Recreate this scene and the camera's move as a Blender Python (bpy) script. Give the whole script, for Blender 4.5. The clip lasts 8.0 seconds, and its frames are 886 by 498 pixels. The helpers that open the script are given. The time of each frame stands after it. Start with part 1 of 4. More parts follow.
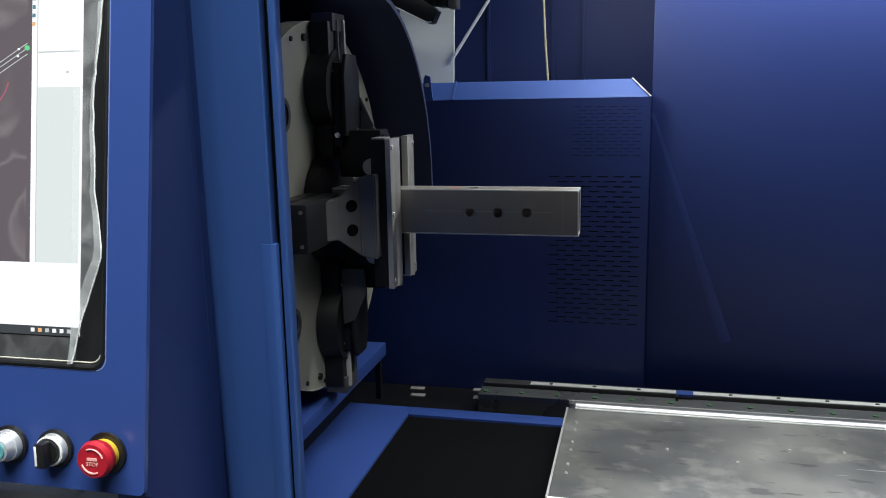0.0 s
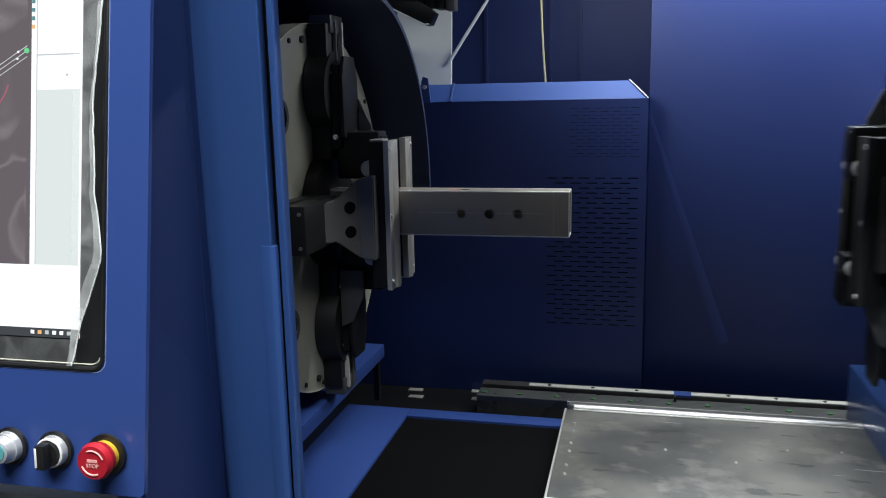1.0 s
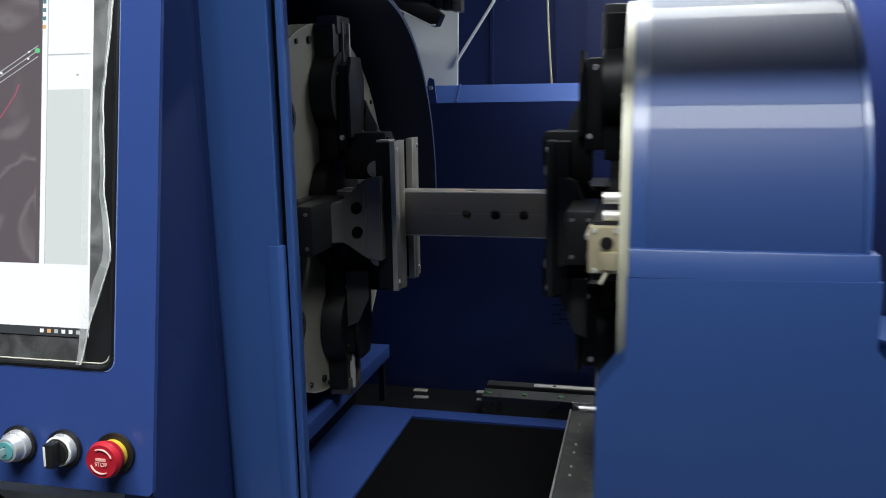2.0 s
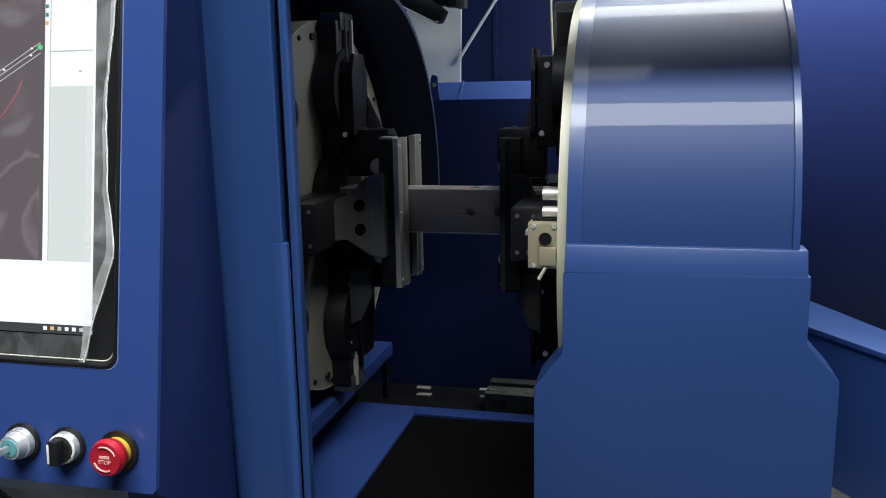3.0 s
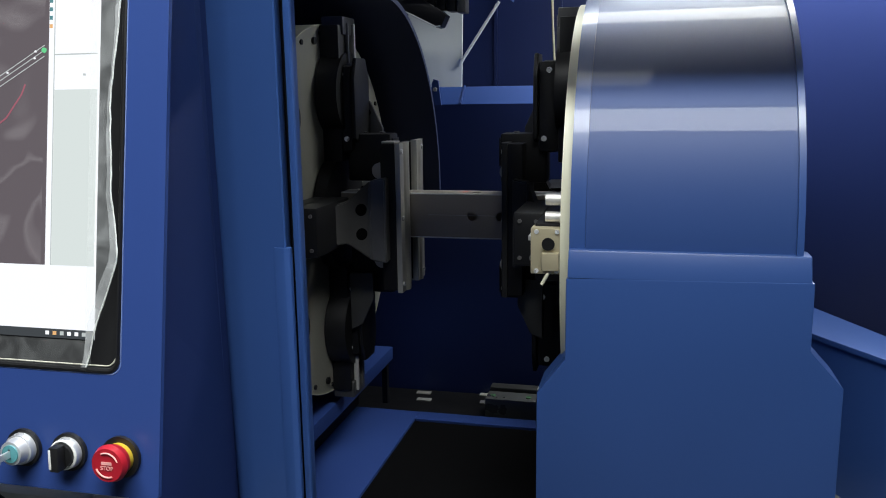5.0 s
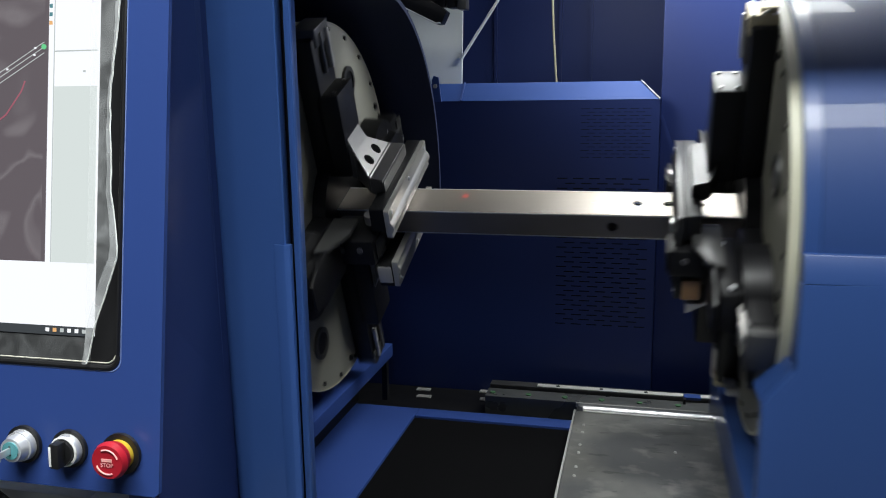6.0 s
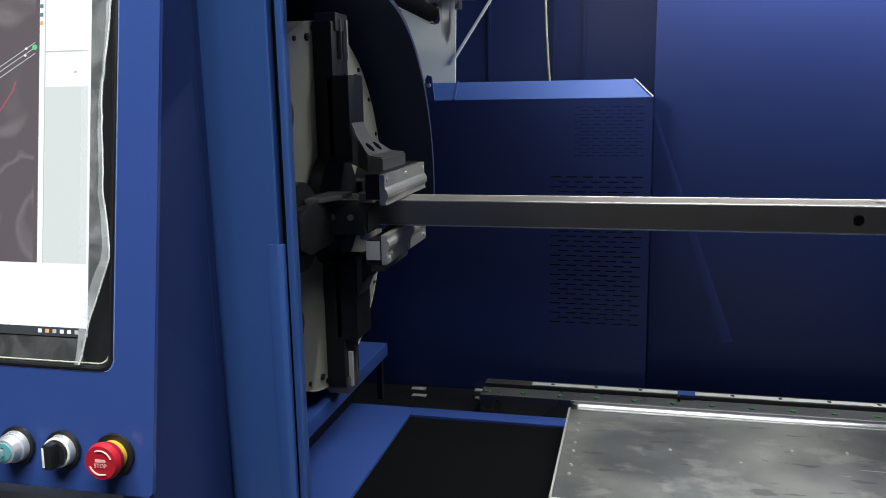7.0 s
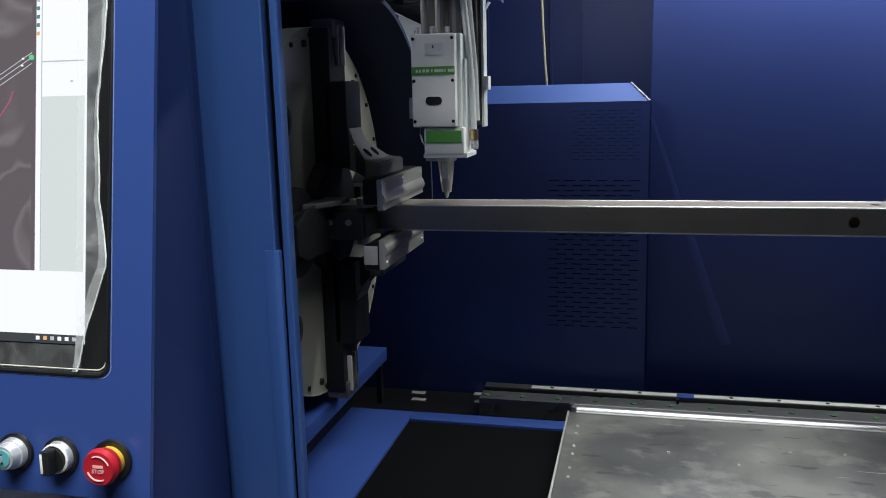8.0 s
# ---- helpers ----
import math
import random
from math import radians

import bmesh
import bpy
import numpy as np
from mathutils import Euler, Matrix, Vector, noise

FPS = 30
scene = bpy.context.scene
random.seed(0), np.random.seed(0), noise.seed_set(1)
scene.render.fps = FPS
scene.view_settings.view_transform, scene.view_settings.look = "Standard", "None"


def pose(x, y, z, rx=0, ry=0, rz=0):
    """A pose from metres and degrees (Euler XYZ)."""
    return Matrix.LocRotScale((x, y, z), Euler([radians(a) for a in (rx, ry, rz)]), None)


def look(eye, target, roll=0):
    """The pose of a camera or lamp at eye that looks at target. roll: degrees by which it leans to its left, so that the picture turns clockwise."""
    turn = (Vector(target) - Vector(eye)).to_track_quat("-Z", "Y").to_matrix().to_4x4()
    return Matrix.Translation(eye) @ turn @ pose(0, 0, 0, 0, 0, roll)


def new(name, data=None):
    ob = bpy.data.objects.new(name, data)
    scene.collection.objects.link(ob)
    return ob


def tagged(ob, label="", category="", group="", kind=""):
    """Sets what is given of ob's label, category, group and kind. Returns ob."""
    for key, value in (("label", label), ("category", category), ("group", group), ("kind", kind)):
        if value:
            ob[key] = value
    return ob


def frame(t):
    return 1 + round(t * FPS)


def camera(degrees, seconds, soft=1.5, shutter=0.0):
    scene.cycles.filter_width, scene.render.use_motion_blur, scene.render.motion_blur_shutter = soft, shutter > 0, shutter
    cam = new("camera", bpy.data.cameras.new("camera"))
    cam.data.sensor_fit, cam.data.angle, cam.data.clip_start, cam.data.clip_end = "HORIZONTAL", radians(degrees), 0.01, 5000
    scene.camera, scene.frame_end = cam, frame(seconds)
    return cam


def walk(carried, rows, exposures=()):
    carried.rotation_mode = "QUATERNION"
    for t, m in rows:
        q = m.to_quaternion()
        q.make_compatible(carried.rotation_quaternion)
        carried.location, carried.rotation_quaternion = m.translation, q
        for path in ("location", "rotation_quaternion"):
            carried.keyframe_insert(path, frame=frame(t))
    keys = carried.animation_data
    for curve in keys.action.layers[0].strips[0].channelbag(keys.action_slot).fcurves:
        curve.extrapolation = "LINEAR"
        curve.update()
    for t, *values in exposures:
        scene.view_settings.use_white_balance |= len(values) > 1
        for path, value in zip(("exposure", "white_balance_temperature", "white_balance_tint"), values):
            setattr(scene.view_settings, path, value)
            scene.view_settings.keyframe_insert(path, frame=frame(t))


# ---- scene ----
cam = camera(56.5, 8.0, soft=1.0, shutter=0.5)
PATH = [
    (0.0, 0.0000, 0.0000, 1.5000, 13.400, -10.900, 1.100),
    (0.5, -0.0010, 0.0007, 1.5004, 13.175, -10.858, 1.091),
    (1.0, -0.0007, -0.0031, 1.5003, 13.214, -10.788, 1.177),
    (1.5, -0.0026, -0.0062, 1.5012, 13.398, -10.660, 1.080),
    (3.0, -0.0069, -0.0023, 1.5001, 13.709, -10.921, 1.034),
    (3.5, -0.0096, -0.0055, 1.5009, 13.897, -10.715, 1.093),
    (4.0, -0.0134, -0.0031, 1.5015, 14.103, -10.563, 1.010),
    (4.5, -0.0144, 0.0002, 1.5002, 13.699, -10.543, 0.924),
    (6.0, -0.0152, 0.0009, 1.5009, 13.634, -10.847, 0.767),
    (6.5, -0.0126, 0.0020, 1.5001, 13.331, -10.891, 0.961),
    (7.0, -0.0123, 0.0002, 1.5005, 13.247, -10.903, 1.015),
    (7.5, -0.0067, -0.0035, 1.5022, 13.193, -10.685, 1.323),
    (8.0, -0.0036, -0.0046, 1.5035, 13.248, -10.651, 1.378),
]
walk(cam, [(t, pose(x, y, z, 90 + p, r, w)) for t, x, y, z, w, p, r in PATH],
     exposures=[(0.0, 0.12), (1.0, 0.10), (1.7, 0.0), (4.7, 0.02), (5.8, -0.02), (6.1, 0.0), (6.5, 0.13), (7.0, 0.08), (7.5, -0.02), (8.0, -0.05)])

# ---- light: factory hall with ceiling panels, a strip lamp, an unseen spot on the back panel
world = bpy.data.worlds.new("hall_air")
scene.world = world
world.use_nodes = True
world.node_tree.nodes["Background"].inputs[0].default_value = (0.55, 0.62, 0.75, 1)
world.node_tree.nodes["Background"].inputs[1].default_value = 0.012
scene.view_settings.exposure = 0.0


def area(name, eye, target, sx, sy, power, colour=(0.94, 0.98, 0.97)):
    data = bpy.data.lights.new(name, "AREA")
    data.shape, data.size, data.size_y, data.energy, data.color = "RECTANGLE", sx, sy, power, colour
    ob = new(name, data)
    ob.matrix_world = look(eye, target)
    return ob


area("strip_lamp", (0.72, 2.30, 2.10), (0.72, 2.33, 0.9), 1.64, 0.08, 31)
# unseen spot added above the fixed chuck to brighten the back panel
work = bpy.data.lights.new("unseen_panel_lamp", "SPOT")
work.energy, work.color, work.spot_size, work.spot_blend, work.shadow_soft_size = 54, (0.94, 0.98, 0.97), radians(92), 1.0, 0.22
new("unseen_panel_lamp", work).matrix_world = look((-0.62, 1.68, 1.98), (0.95, 2.46, 1.74))
pilot = bpy.data.lights.new("pilot_laser", "SPOT")
pilot.energy, pilot.color, pilot.spot_size, pilot.spot_blend, pilot.shadow_soft_size = 75, (1, 0.04, 0.03), radians(1.6), 1.0, 0.002
new("pilot_laser", pilot).matrix_world = look((-0.40, 1.785, 1.99), (-0.40, 1.79, 0))
area("ceiling_lamp", (-0.05, -0.36, 3.9), (-0.05, -0.31, 0), 2.8, 0.76, 226)
area("ceiling_lamp", (-0.17, 0.66, 3.9), (-0.17, 0.68, 0), 0.36, 1.0, 9)
area("ceiling_lamp", (0.22, 3.02, 3.9), (0.22, 3.06, 0), 1.3, 0.66, 74)


# ---- materials
def mat(name, colour, rough=0.5, metal=0.0, var=0.15, scale=8.0, bump=0.1, grain=220.0, coat=0.0, spread=0.1, spec=0.5):
    m = bpy.data.materials.new(name)
    m.use_nodes = True
    nt = m.node_tree
    b = nt.nodes["Principled BSDF"]
    geo = nt.nodes.new("ShaderNodeTexCoord")
    n1 = nt.nodes.new("ShaderNodeTexNoise")
    n1.inputs["Scale"].default_value, n1.inputs["Detail"].default_value = scale, 5
    n2 = nt.nodes.new("ShaderNodeTexNoise")
    n2.inputs["Scale"].default_value, n2.inputs["Detail"].default_value = grain, 3
    nt.links.new(geo.outputs["Object"], n1.inputs["Vector"])
    nt.links.new(geo.outputs["Object"], n2.inputs["Vector"])
    ramp = nt.nodes.new("ShaderNodeMix")
    ramp.data_type = "RGBA"
    ramp.inputs["A"].default_value = (*[c * (1 - var) for c in colour], 1)
    ramp.inputs["B"].default_value = (*[min(1, c * (1 + var)) for c in colour], 1)
    nt.links.new(n1.outputs["Fac"], ramp.inputs["Factor"])
    nt.links.new(ramp.outputs["Result"], b.inputs["Base Color"])
    rr = nt.nodes.new("ShaderNodeMapRange")
    rr.inputs["To Min"].default_value, rr.inputs["To Max"].default_value = max(0.02, rough - spread), min(1, rough + spread)
    nt.links.new(n1.outputs["Fac"], rr.inputs["Value"])
    nt.links.new(rr.outputs["Result"], b.inputs["Roughness"])
    bp = nt.nodes.new("ShaderNodeBump")
    bp.inputs["Strength"].default_value, bp.inputs["Distance"].default_value = bump, 0.001
    nt.links.new(n2.outputs["Fac"], bp.inputs["Height"])
    nt.links.new(bp.outputs["Normal"], b.inputs["Normal"])
    b.inputs["Metallic"].default_value = metal
    b.inputs["Specular IOR Level"].default_value = spec
    b.inputs["Coat Weight"].default_value, b.inputs["Coat Roughness"].default_value = coat, 0.07
    return m


def glow(name, colour, strength):
    m = bpy.data.materials.new(name)
    m.use_nodes = True
    b = m.node_tree.nodes["Principled BSDF"]
    b.inputs["Base Color"].default_value = (0.02, 0.02, 0.02, 1)
    b.inputs["Roughness"].default_value = 0.2
    b.inputs["Emission Color"].default_value = (*colour, 1)
    b.inputs["Emission Strength"].default_value = strength
    return m


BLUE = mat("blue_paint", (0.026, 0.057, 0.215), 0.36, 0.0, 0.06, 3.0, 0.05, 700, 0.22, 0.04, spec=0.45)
# darker than the console blue; on cheek and cover front it holds their shade
NAVY = mat("navy_panel_tone", (0.0105, 0.0225, 0.106), 0.42, 0.0, 0.08, 2.0, 0.06, 600, 0.0, 0.05)
SHROUD = mat("dark_shroud_paint", (0.018, 0.026, 0.072), 0.6, 0.0, 0.15, 4)
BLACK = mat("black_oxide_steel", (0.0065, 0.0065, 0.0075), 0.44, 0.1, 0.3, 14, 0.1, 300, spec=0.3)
DARKSTEEL = mat("dark_steel", (0.07, 0.07, 0.07), 0.38, 0.5, 0.25, 18, 0.1, 300)
STEEL = mat("machined_steel", (0.50, 0.49, 0.47), 0.36, 0.5, 0.15, 16, 0.1, 400)
CREAM = mat("cream_painted_disc", (0.45, 0.44, 0.34), 0.42, 0.0, 0.08, 6, 0.05, 300)
TUBE = mat("mill_finish_tube_steel", (0.305, 0.270, 0.238), 0.36, 0.5, 0.16, 9, 0.15, 260)
JAWSTEEL = mat("ground_jaw_steel", (0.145, 0.142, 0.14), 0.34, 0.6, 0.2, 18, 0.1, 300)
PADSTEEL = mat("ground_pad_steel", (0.44, 0.43, 0.40), 0.32, 0.6, 0.2, 22, 0.12, 300)
# olive face of the travelling chuck, darkened: its shade is in the colour
FACEPLATE = mat("olive_face_shaded", (0.17, 0.165, 0.13), 0.5, 0.0, 0.12, 7, 0.06, 300)
BOLTCAP = mat("dull_green_caps", (0.05, 0.13, 0.06), 0.5, 0.0, 0.2, 30)
COPPER = mat("copper_coloured_liner", (0.42, 0.25, 0.13), 0.4, 0.4, 0.15, 30)
LEDGE = mat("blue_ledge_lit", (0.014, 0.045, 0.185), 0.55, 0.0, 0.08, 3.0, 0.05, 700, 0.0, 0.05, spec=0.2)
COVERPAINT = mat("blue_cover_paint", (0.021, 0.054, 0.180), 0.36, 0.0, 0.06, 3.0, 0.05, 700, 0.22, 0.04, spec=0.45)
# the same blue made lighter: the pillar's extra light is in the colour
PILLARPAINT = mat("teal_blue_lit", (0.034, 0.085, 0.270), 0.32, 0.0, 0.06, 3.0, 0.05, 700, 0.2, 0.04)
DOME = mat("glossy_blue_paint", (0.017, 0.044, 0.150), 0.48, 0.0, 0.06, 3.0, 0.02, 700, 0.15, 0.04, spec=0.3)
DOME.node_tree.nodes["Principled BSDF"].inputs["Coat Roughness"].default_value = 0.03
TUBEEDGE = mat("bright_edge_steel", (0.72, 0.71, 0.69), 0.35, 0.4, 0.1, 20)
SHEET = mat("scuffed_stainless_sheet", (0.215, 0.215, 0.205), 0.38, 0.6, 0.3, 6.5, 0.12, 180, 0.0, 0.16)
WHITE = mat("white_painted_metal", (0.80, 0.80, 0.78), 0.45, 0.0, 0.05, 8, 0.05, 300)
GREYPLATE = mat("grey_white_plate", (0.66, 0.69, 0.68), 0.5, 0.0, 0.06, 6)
GREEN = mat("green_paint", (0.10, 0.33, 0.07), 0.4, 0.0, 0.06, 9)
RUBBER = mat("black_plastic", (0.012, 0.012, 0.013), 0.38, 0.0, 0.2, 20)
RED = mat("red_plastic", (0.43, 0.014, 0.028), 0.28, 0.0, 0.05, 20, 0.02)
PINK = mat("pale_red_print", (0.85, 0.42, 0.40), 0.4, 0.0, 0.05, 20)
YELLOW = mat("yellow_plastic", (0.62, 0.42, 0.04), 0.4, 0.0, 0.08, 20)
TEAL = mat("teal_plastic", (0.10, 0.33, 0.36), 0.4, 0, 0.08, 20)
RIM = mat("pale_beige_rim", (0.52, 0.50, 0.42), 0.4, 0.0, 0.08, 30)
LIGHTBLUE = mat("pale_blue_edge_highlight", (0.16, 0.22, 0.45), 0.35, 0.0, 0.2, 40)
CHROME = mat("satin_chrome", (0.75, 0.76, 0.78), 0.28, 0.6, 0.05, 30, 0.02)
EDGESTEEL = mat("rolled_edge_steel", (0.30, 0.305, 0.31), 0.30, 0.8, 0.25, 9, 0.1, 200)
RACKSTEEL = mat("oiled_rack_steel", (0.15, 0.155, 0.155), 0.30, 0.6, 0.4, 7, 0.1, 200)
# jaw steel darkened for the travelling chuck, shade put into the colour
SHADEDJAW = mat("shaded_jaw_steel", (0.028, 0.027, 0.027), 0.38, 0.4, 0.25, 18, 0.1, 300)
TANBLOCK = mat("zinc_plated_block", (0.42, 0.37, 0.25), 0.4, 0.5, 0.12, 20)
BRASS = mat("brass", (0.55, 0.40, 0.2), 0.3, 1.0, 0.1, 30)
FLOOR = mat("hall_concrete", (0.07, 0.075, 0.08), 0.5, 0, 0.15, 1.5)
HALL = mat("hall_wall_paint", (0.13, 0.14, 0.16), 0.8, 0, 0.06, 0.7)
# near-black, hardly any sheen: the shade inside holes is put into this colour
PIT = mat("black_hole_fill", (0.0035, 0.0035, 0.004), 0.9, 0, 0.3, 30, 0.3, 500, spec=0.03)
GREYHOSE = mat("grey_corrugated_hose", (0.20, 0.20, 0.20), 0.45, 0, 0.15, 30)
HOSEW = mat("pale_hose", (0.68, 0.70, 0.68), 0.35, 0, 0.08, 20)
CABLEY = mat("yellow_cable_sheath", (0.42, 0.38, 0.24), 0.5, 0, 0.1, 20)


# ---- mesh helpers
def box(bm, x0, x1, y0, y1, z0, z1, bevel=0.0):
    m = Matrix.LocRotScale(((x0 + x1) / 2, (y0 + y1) / 2, (z0 + z1) / 2), None, (abs(x1 - x0), abs(y1 - y0), abs(z1 - z0)))
    vs = bmesh.ops.create_cube(bm, size=1, matrix=m)["verts"]
    if bevel:
        es = list({e for v in vs for e in v.link_edges})
        bmesh.ops.bevel(bm, geom=es, offset=bevel, segments=2, affect="EDGES", profile=0.6)


def cyl(bm, a, b, r, r2=None, seg=24):
    a, b = Vector(a), Vector(b)
    d = b - a
    m = Matrix.Translation((a + b) / 2) @ d.to_track_quat("Z", "Y").to_matrix().to_4x4()
    bmesh.ops.create_cone(bm, cap_ends=True, segments=seg, radius1=r, radius2=r if r2 is None else r2, depth=d.length, matrix=m)


def prism(bm, pts, axis, a, b, bevel=0.0):
    """A flat outline pushed along one axis from a to b; pts are the other two axes in xyz order."""
    def at(p, c):
        return {"x": (c, p[0], p[1]), "y": (p[0], c, p[1]), "z": (p[0], p[1], c)}[axis]
    va = [bm.verts.new(at(p, a)) for p in pts]
    vb = [bm.verts.new(at(p, b)) for p in pts]
    fs = [bm.faces.new(va), bm.faces.new(vb[::-1])]
    n = len(pts)
    for i in range(n):
        fs.append(bm.faces.new((va[i], vb[i], vb[(i + 1) % n], va[(i + 1) % n])))
    bmesh.ops.recalc_face_normals(bm, faces=fs)
    if bevel:
        bmesh.ops.bevel(bm, geom=list({e for f in fs for e in f.edges}), offset=bevel, segments=2, affect="EDGES", profile=0.6)


def arc_shell(bm, x0, x1, r0, r1, a0, a1, n=40, cy=0.0, cz=0.0):
    """A shell about the x axis between two radii and two angles (0 is +y, 90 is +z)."""
    rings = []
    for i in range(n + 1):
        a = radians(a0 + (a1 - a0) * i / n)
        c, s = math.cos(a), math.sin(a)
        rings.append([bm.verts.new((x, cy + r * c, cz + r * s)) for x, r in ((x0, r0), (x1, r0), (x1, r1), (x0, r1))])
    fs = []
    for p, q in zip(rings, rings[1:]):
        for k in range(4):
            fs.append(bm.faces.new((p[k], p[(k + 1) % 4], q[(k + 1) % 4], q[k])))
    fs += [bm.faces.new(rings[0]), bm.faces.new(rings[-1][::-1])]
    bmesh.ops.recalc_face_normals(bm, faces=fs)


def tube_path(bm, pts, r, seg=8):
    rings = []
    for i, p in enumerate(pts):
        d = Vector(pts[min(i + 1, len(pts) - 1)]) - Vector(pts[max(i - 1, 0)])
        q = d.to_track_quat("Z", "Y").to_matrix()
        rings.append([bm.verts.new(Vector(p) + q @ Vector((r * math.cos(2 * math.pi * k / seg), r * math.sin(2 * math.pi * k / seg), 0))) for k in range(seg)])
    for a, b in zip(rings, rings[1:]):
        for k in range(seg):
            bm.faces.new((a[k], a[(k + 1) % seg], b[(k + 1) % seg], b[k]))
    bm.faces.new(rings[0][::-1]), bm.faces.new(rings[-1])


def mesh_of(name, bm, material, smooth=True):
    me = bpy.data.meshes.new(name)
    bmesh.ops.recalc_face_normals(bm, faces=bm.faces[:])
    bm.to_mesh(me)
    bm.free()
    me.materials.append(material)
    if smooth:
        me.polygons.foreach_set("use_smooth", [True] * len(me.polygons))
        me.set_sharp_from_angle(angle=radians(35))
    return me


def part(name, bm, material, parent=None, label=""):
    ob = new(name, mesh_of(name, bm, material))
    ob.parent = parent
    return tagged(ob, label)


def made(draw, *args, **kw):
    bm = bmesh.new()
    draw(bm, *args, **kw)
    return bm


def boxed(*args):
    return made(box, *args)


def thing(name, label, category, group="", at=(0, 0, 0)):
    ob = new(name)
    ob.empty_display_size = 0.05
    ob.location = at
    return tagged(ob, label, category, group)


def film_material(lo=0.16, hi=0.34, relief=0.35):
    m = bpy.data.materials.new("clear_protective_film")
    m.use_nodes = True
    nt = m.node_tree
    b = nt.nodes["Principled BSDF"]
    b.inputs["Base Color"].default_value = (0.74, 0.76, 0.77, 1)
    b.inputs["Roughness"].default_value = 0.22
    n = nt.nodes.new("ShaderNodeTexNoise")
    n.inputs["Scale"].default_value, n.inputs["Detail"].default_value, n.inputs["Distortion"].default_value = 26, 3, 1.2
    tc = nt.nodes.new("ShaderNodeTexCoord")
    nt.links.new(tc.outputs["Object"], n.inputs["Vector"])
    r = nt.nodes.new("ShaderNodeMapRange")
    r.inputs["From Min"].default_value, r.inputs["From Max"].default_value = 0.42, 0.72
    r.inputs["To Min"].default_value, r.inputs["To Max"].default_value = lo, hi
    nt.links.new(n.outputs["Fac"], r.inputs["Value"])
    nt.links.new(r.outputs["Result"], b.inputs["Alpha"])
    bp = nt.nodes.new("ShaderNodeBump")
    bp.inputs["Strength"].default_value, bp.inputs["Distance"].default_value = relief, 0.003
    nt.links.new(n.outputs["Fac"], bp.inputs["Height"])
    nt.links.new(bp.outputs["Normal"], b.inputs["Normal"])
    return m


def turned(m, amount=0.75):
    """Fine lathe rings about the x axis, which draw highlights out into wedges."""
    nt = m.node_tree
    b = nt.nodes["Principled BSDF"]
    tg = nt.nodes.new("ShaderNodeTangent")
    tg.direction_type, tg.axis = "RADIAL", "X"
    nt.links.new(tg.outputs["Tangent"], b.inputs["Tangent"])
    b.inputs["Anisotropic"].default_value = amount


def scuffs_and_reflections(m):
    """Dull stains and fine scratches over a sheet material, and broad patches painted as reflections."""
    nt = m.node_tree
    b = nt.nodes["Principled BSDF"]
    tc = nt.nodes.new("ShaderNodeTexCoord")
    old = b.inputs["Base Color"].links[0].from_socket
    for scale, lo, hi, colour, stretch, amount in (
            (2.1, 0.42, 0.60, (0.05, 0.055, 0.065, 1), (1.5, 0.8, 1), 0.55),
            (4.5, 0.47, 0.66, (0.36, 0.35, 0.30, 1), (1, 1.2, 1), 0.32),
            (11, 0.57, 0.66, (0.52, 0.50, 0.45, 1), (1, 1.3, 1), 0.22),
            (16, 0.62, 0.66, (0.06, 0.06, 0.06, 1), (0.6, 2, 1), 0.55),
            (60, 0.68, 0.70, (0.10, 0.10, 0.10, 1), (1, 1, 1), 0.5),
            (40, 0.70, 0.72, (0.75, 0.74, 0.70, 1), (0.12, 3, 1), 0.5)):
        mp = nt.nodes.new("ShaderNodeMapping")
        mp.inputs["Scale"].default_value = stretch
        nt.links.new(tc.outputs["Object"], mp.inputs["Vector"])
        n = nt.nodes.new("ShaderNodeTexNoise")
        n.inputs["Scale"].default_value, n.inputs["Detail"].default_value, n.inputs["Distortion"].default_value = scale, 6, 0.2
        nt.links.new(mp.outputs["Vector"], n.inputs["Vector"])
        r = nt.nodes.new("ShaderNodeMapRange")
        r.inputs["From Min"].default_value, r.inputs["From Max"].default_value = lo, hi
        r.inputs["To Max"].default_value = amount
        nt.links.new(n.outputs["Fac"], r.inputs["Value"])
        mx = nt.nodes.new("ShaderNodeMix")
        mx.data_type = "RGBA"
        mx.inputs["B"].default_value = colour
        nt.links.new(r.outputs["Result"], mx.inputs["Factor"])
        nt.links.new(old, mx.inputs["A"])
        old = mx.outputs["Result"]
    nt.links.new(old, b.inputs["Base Color"])


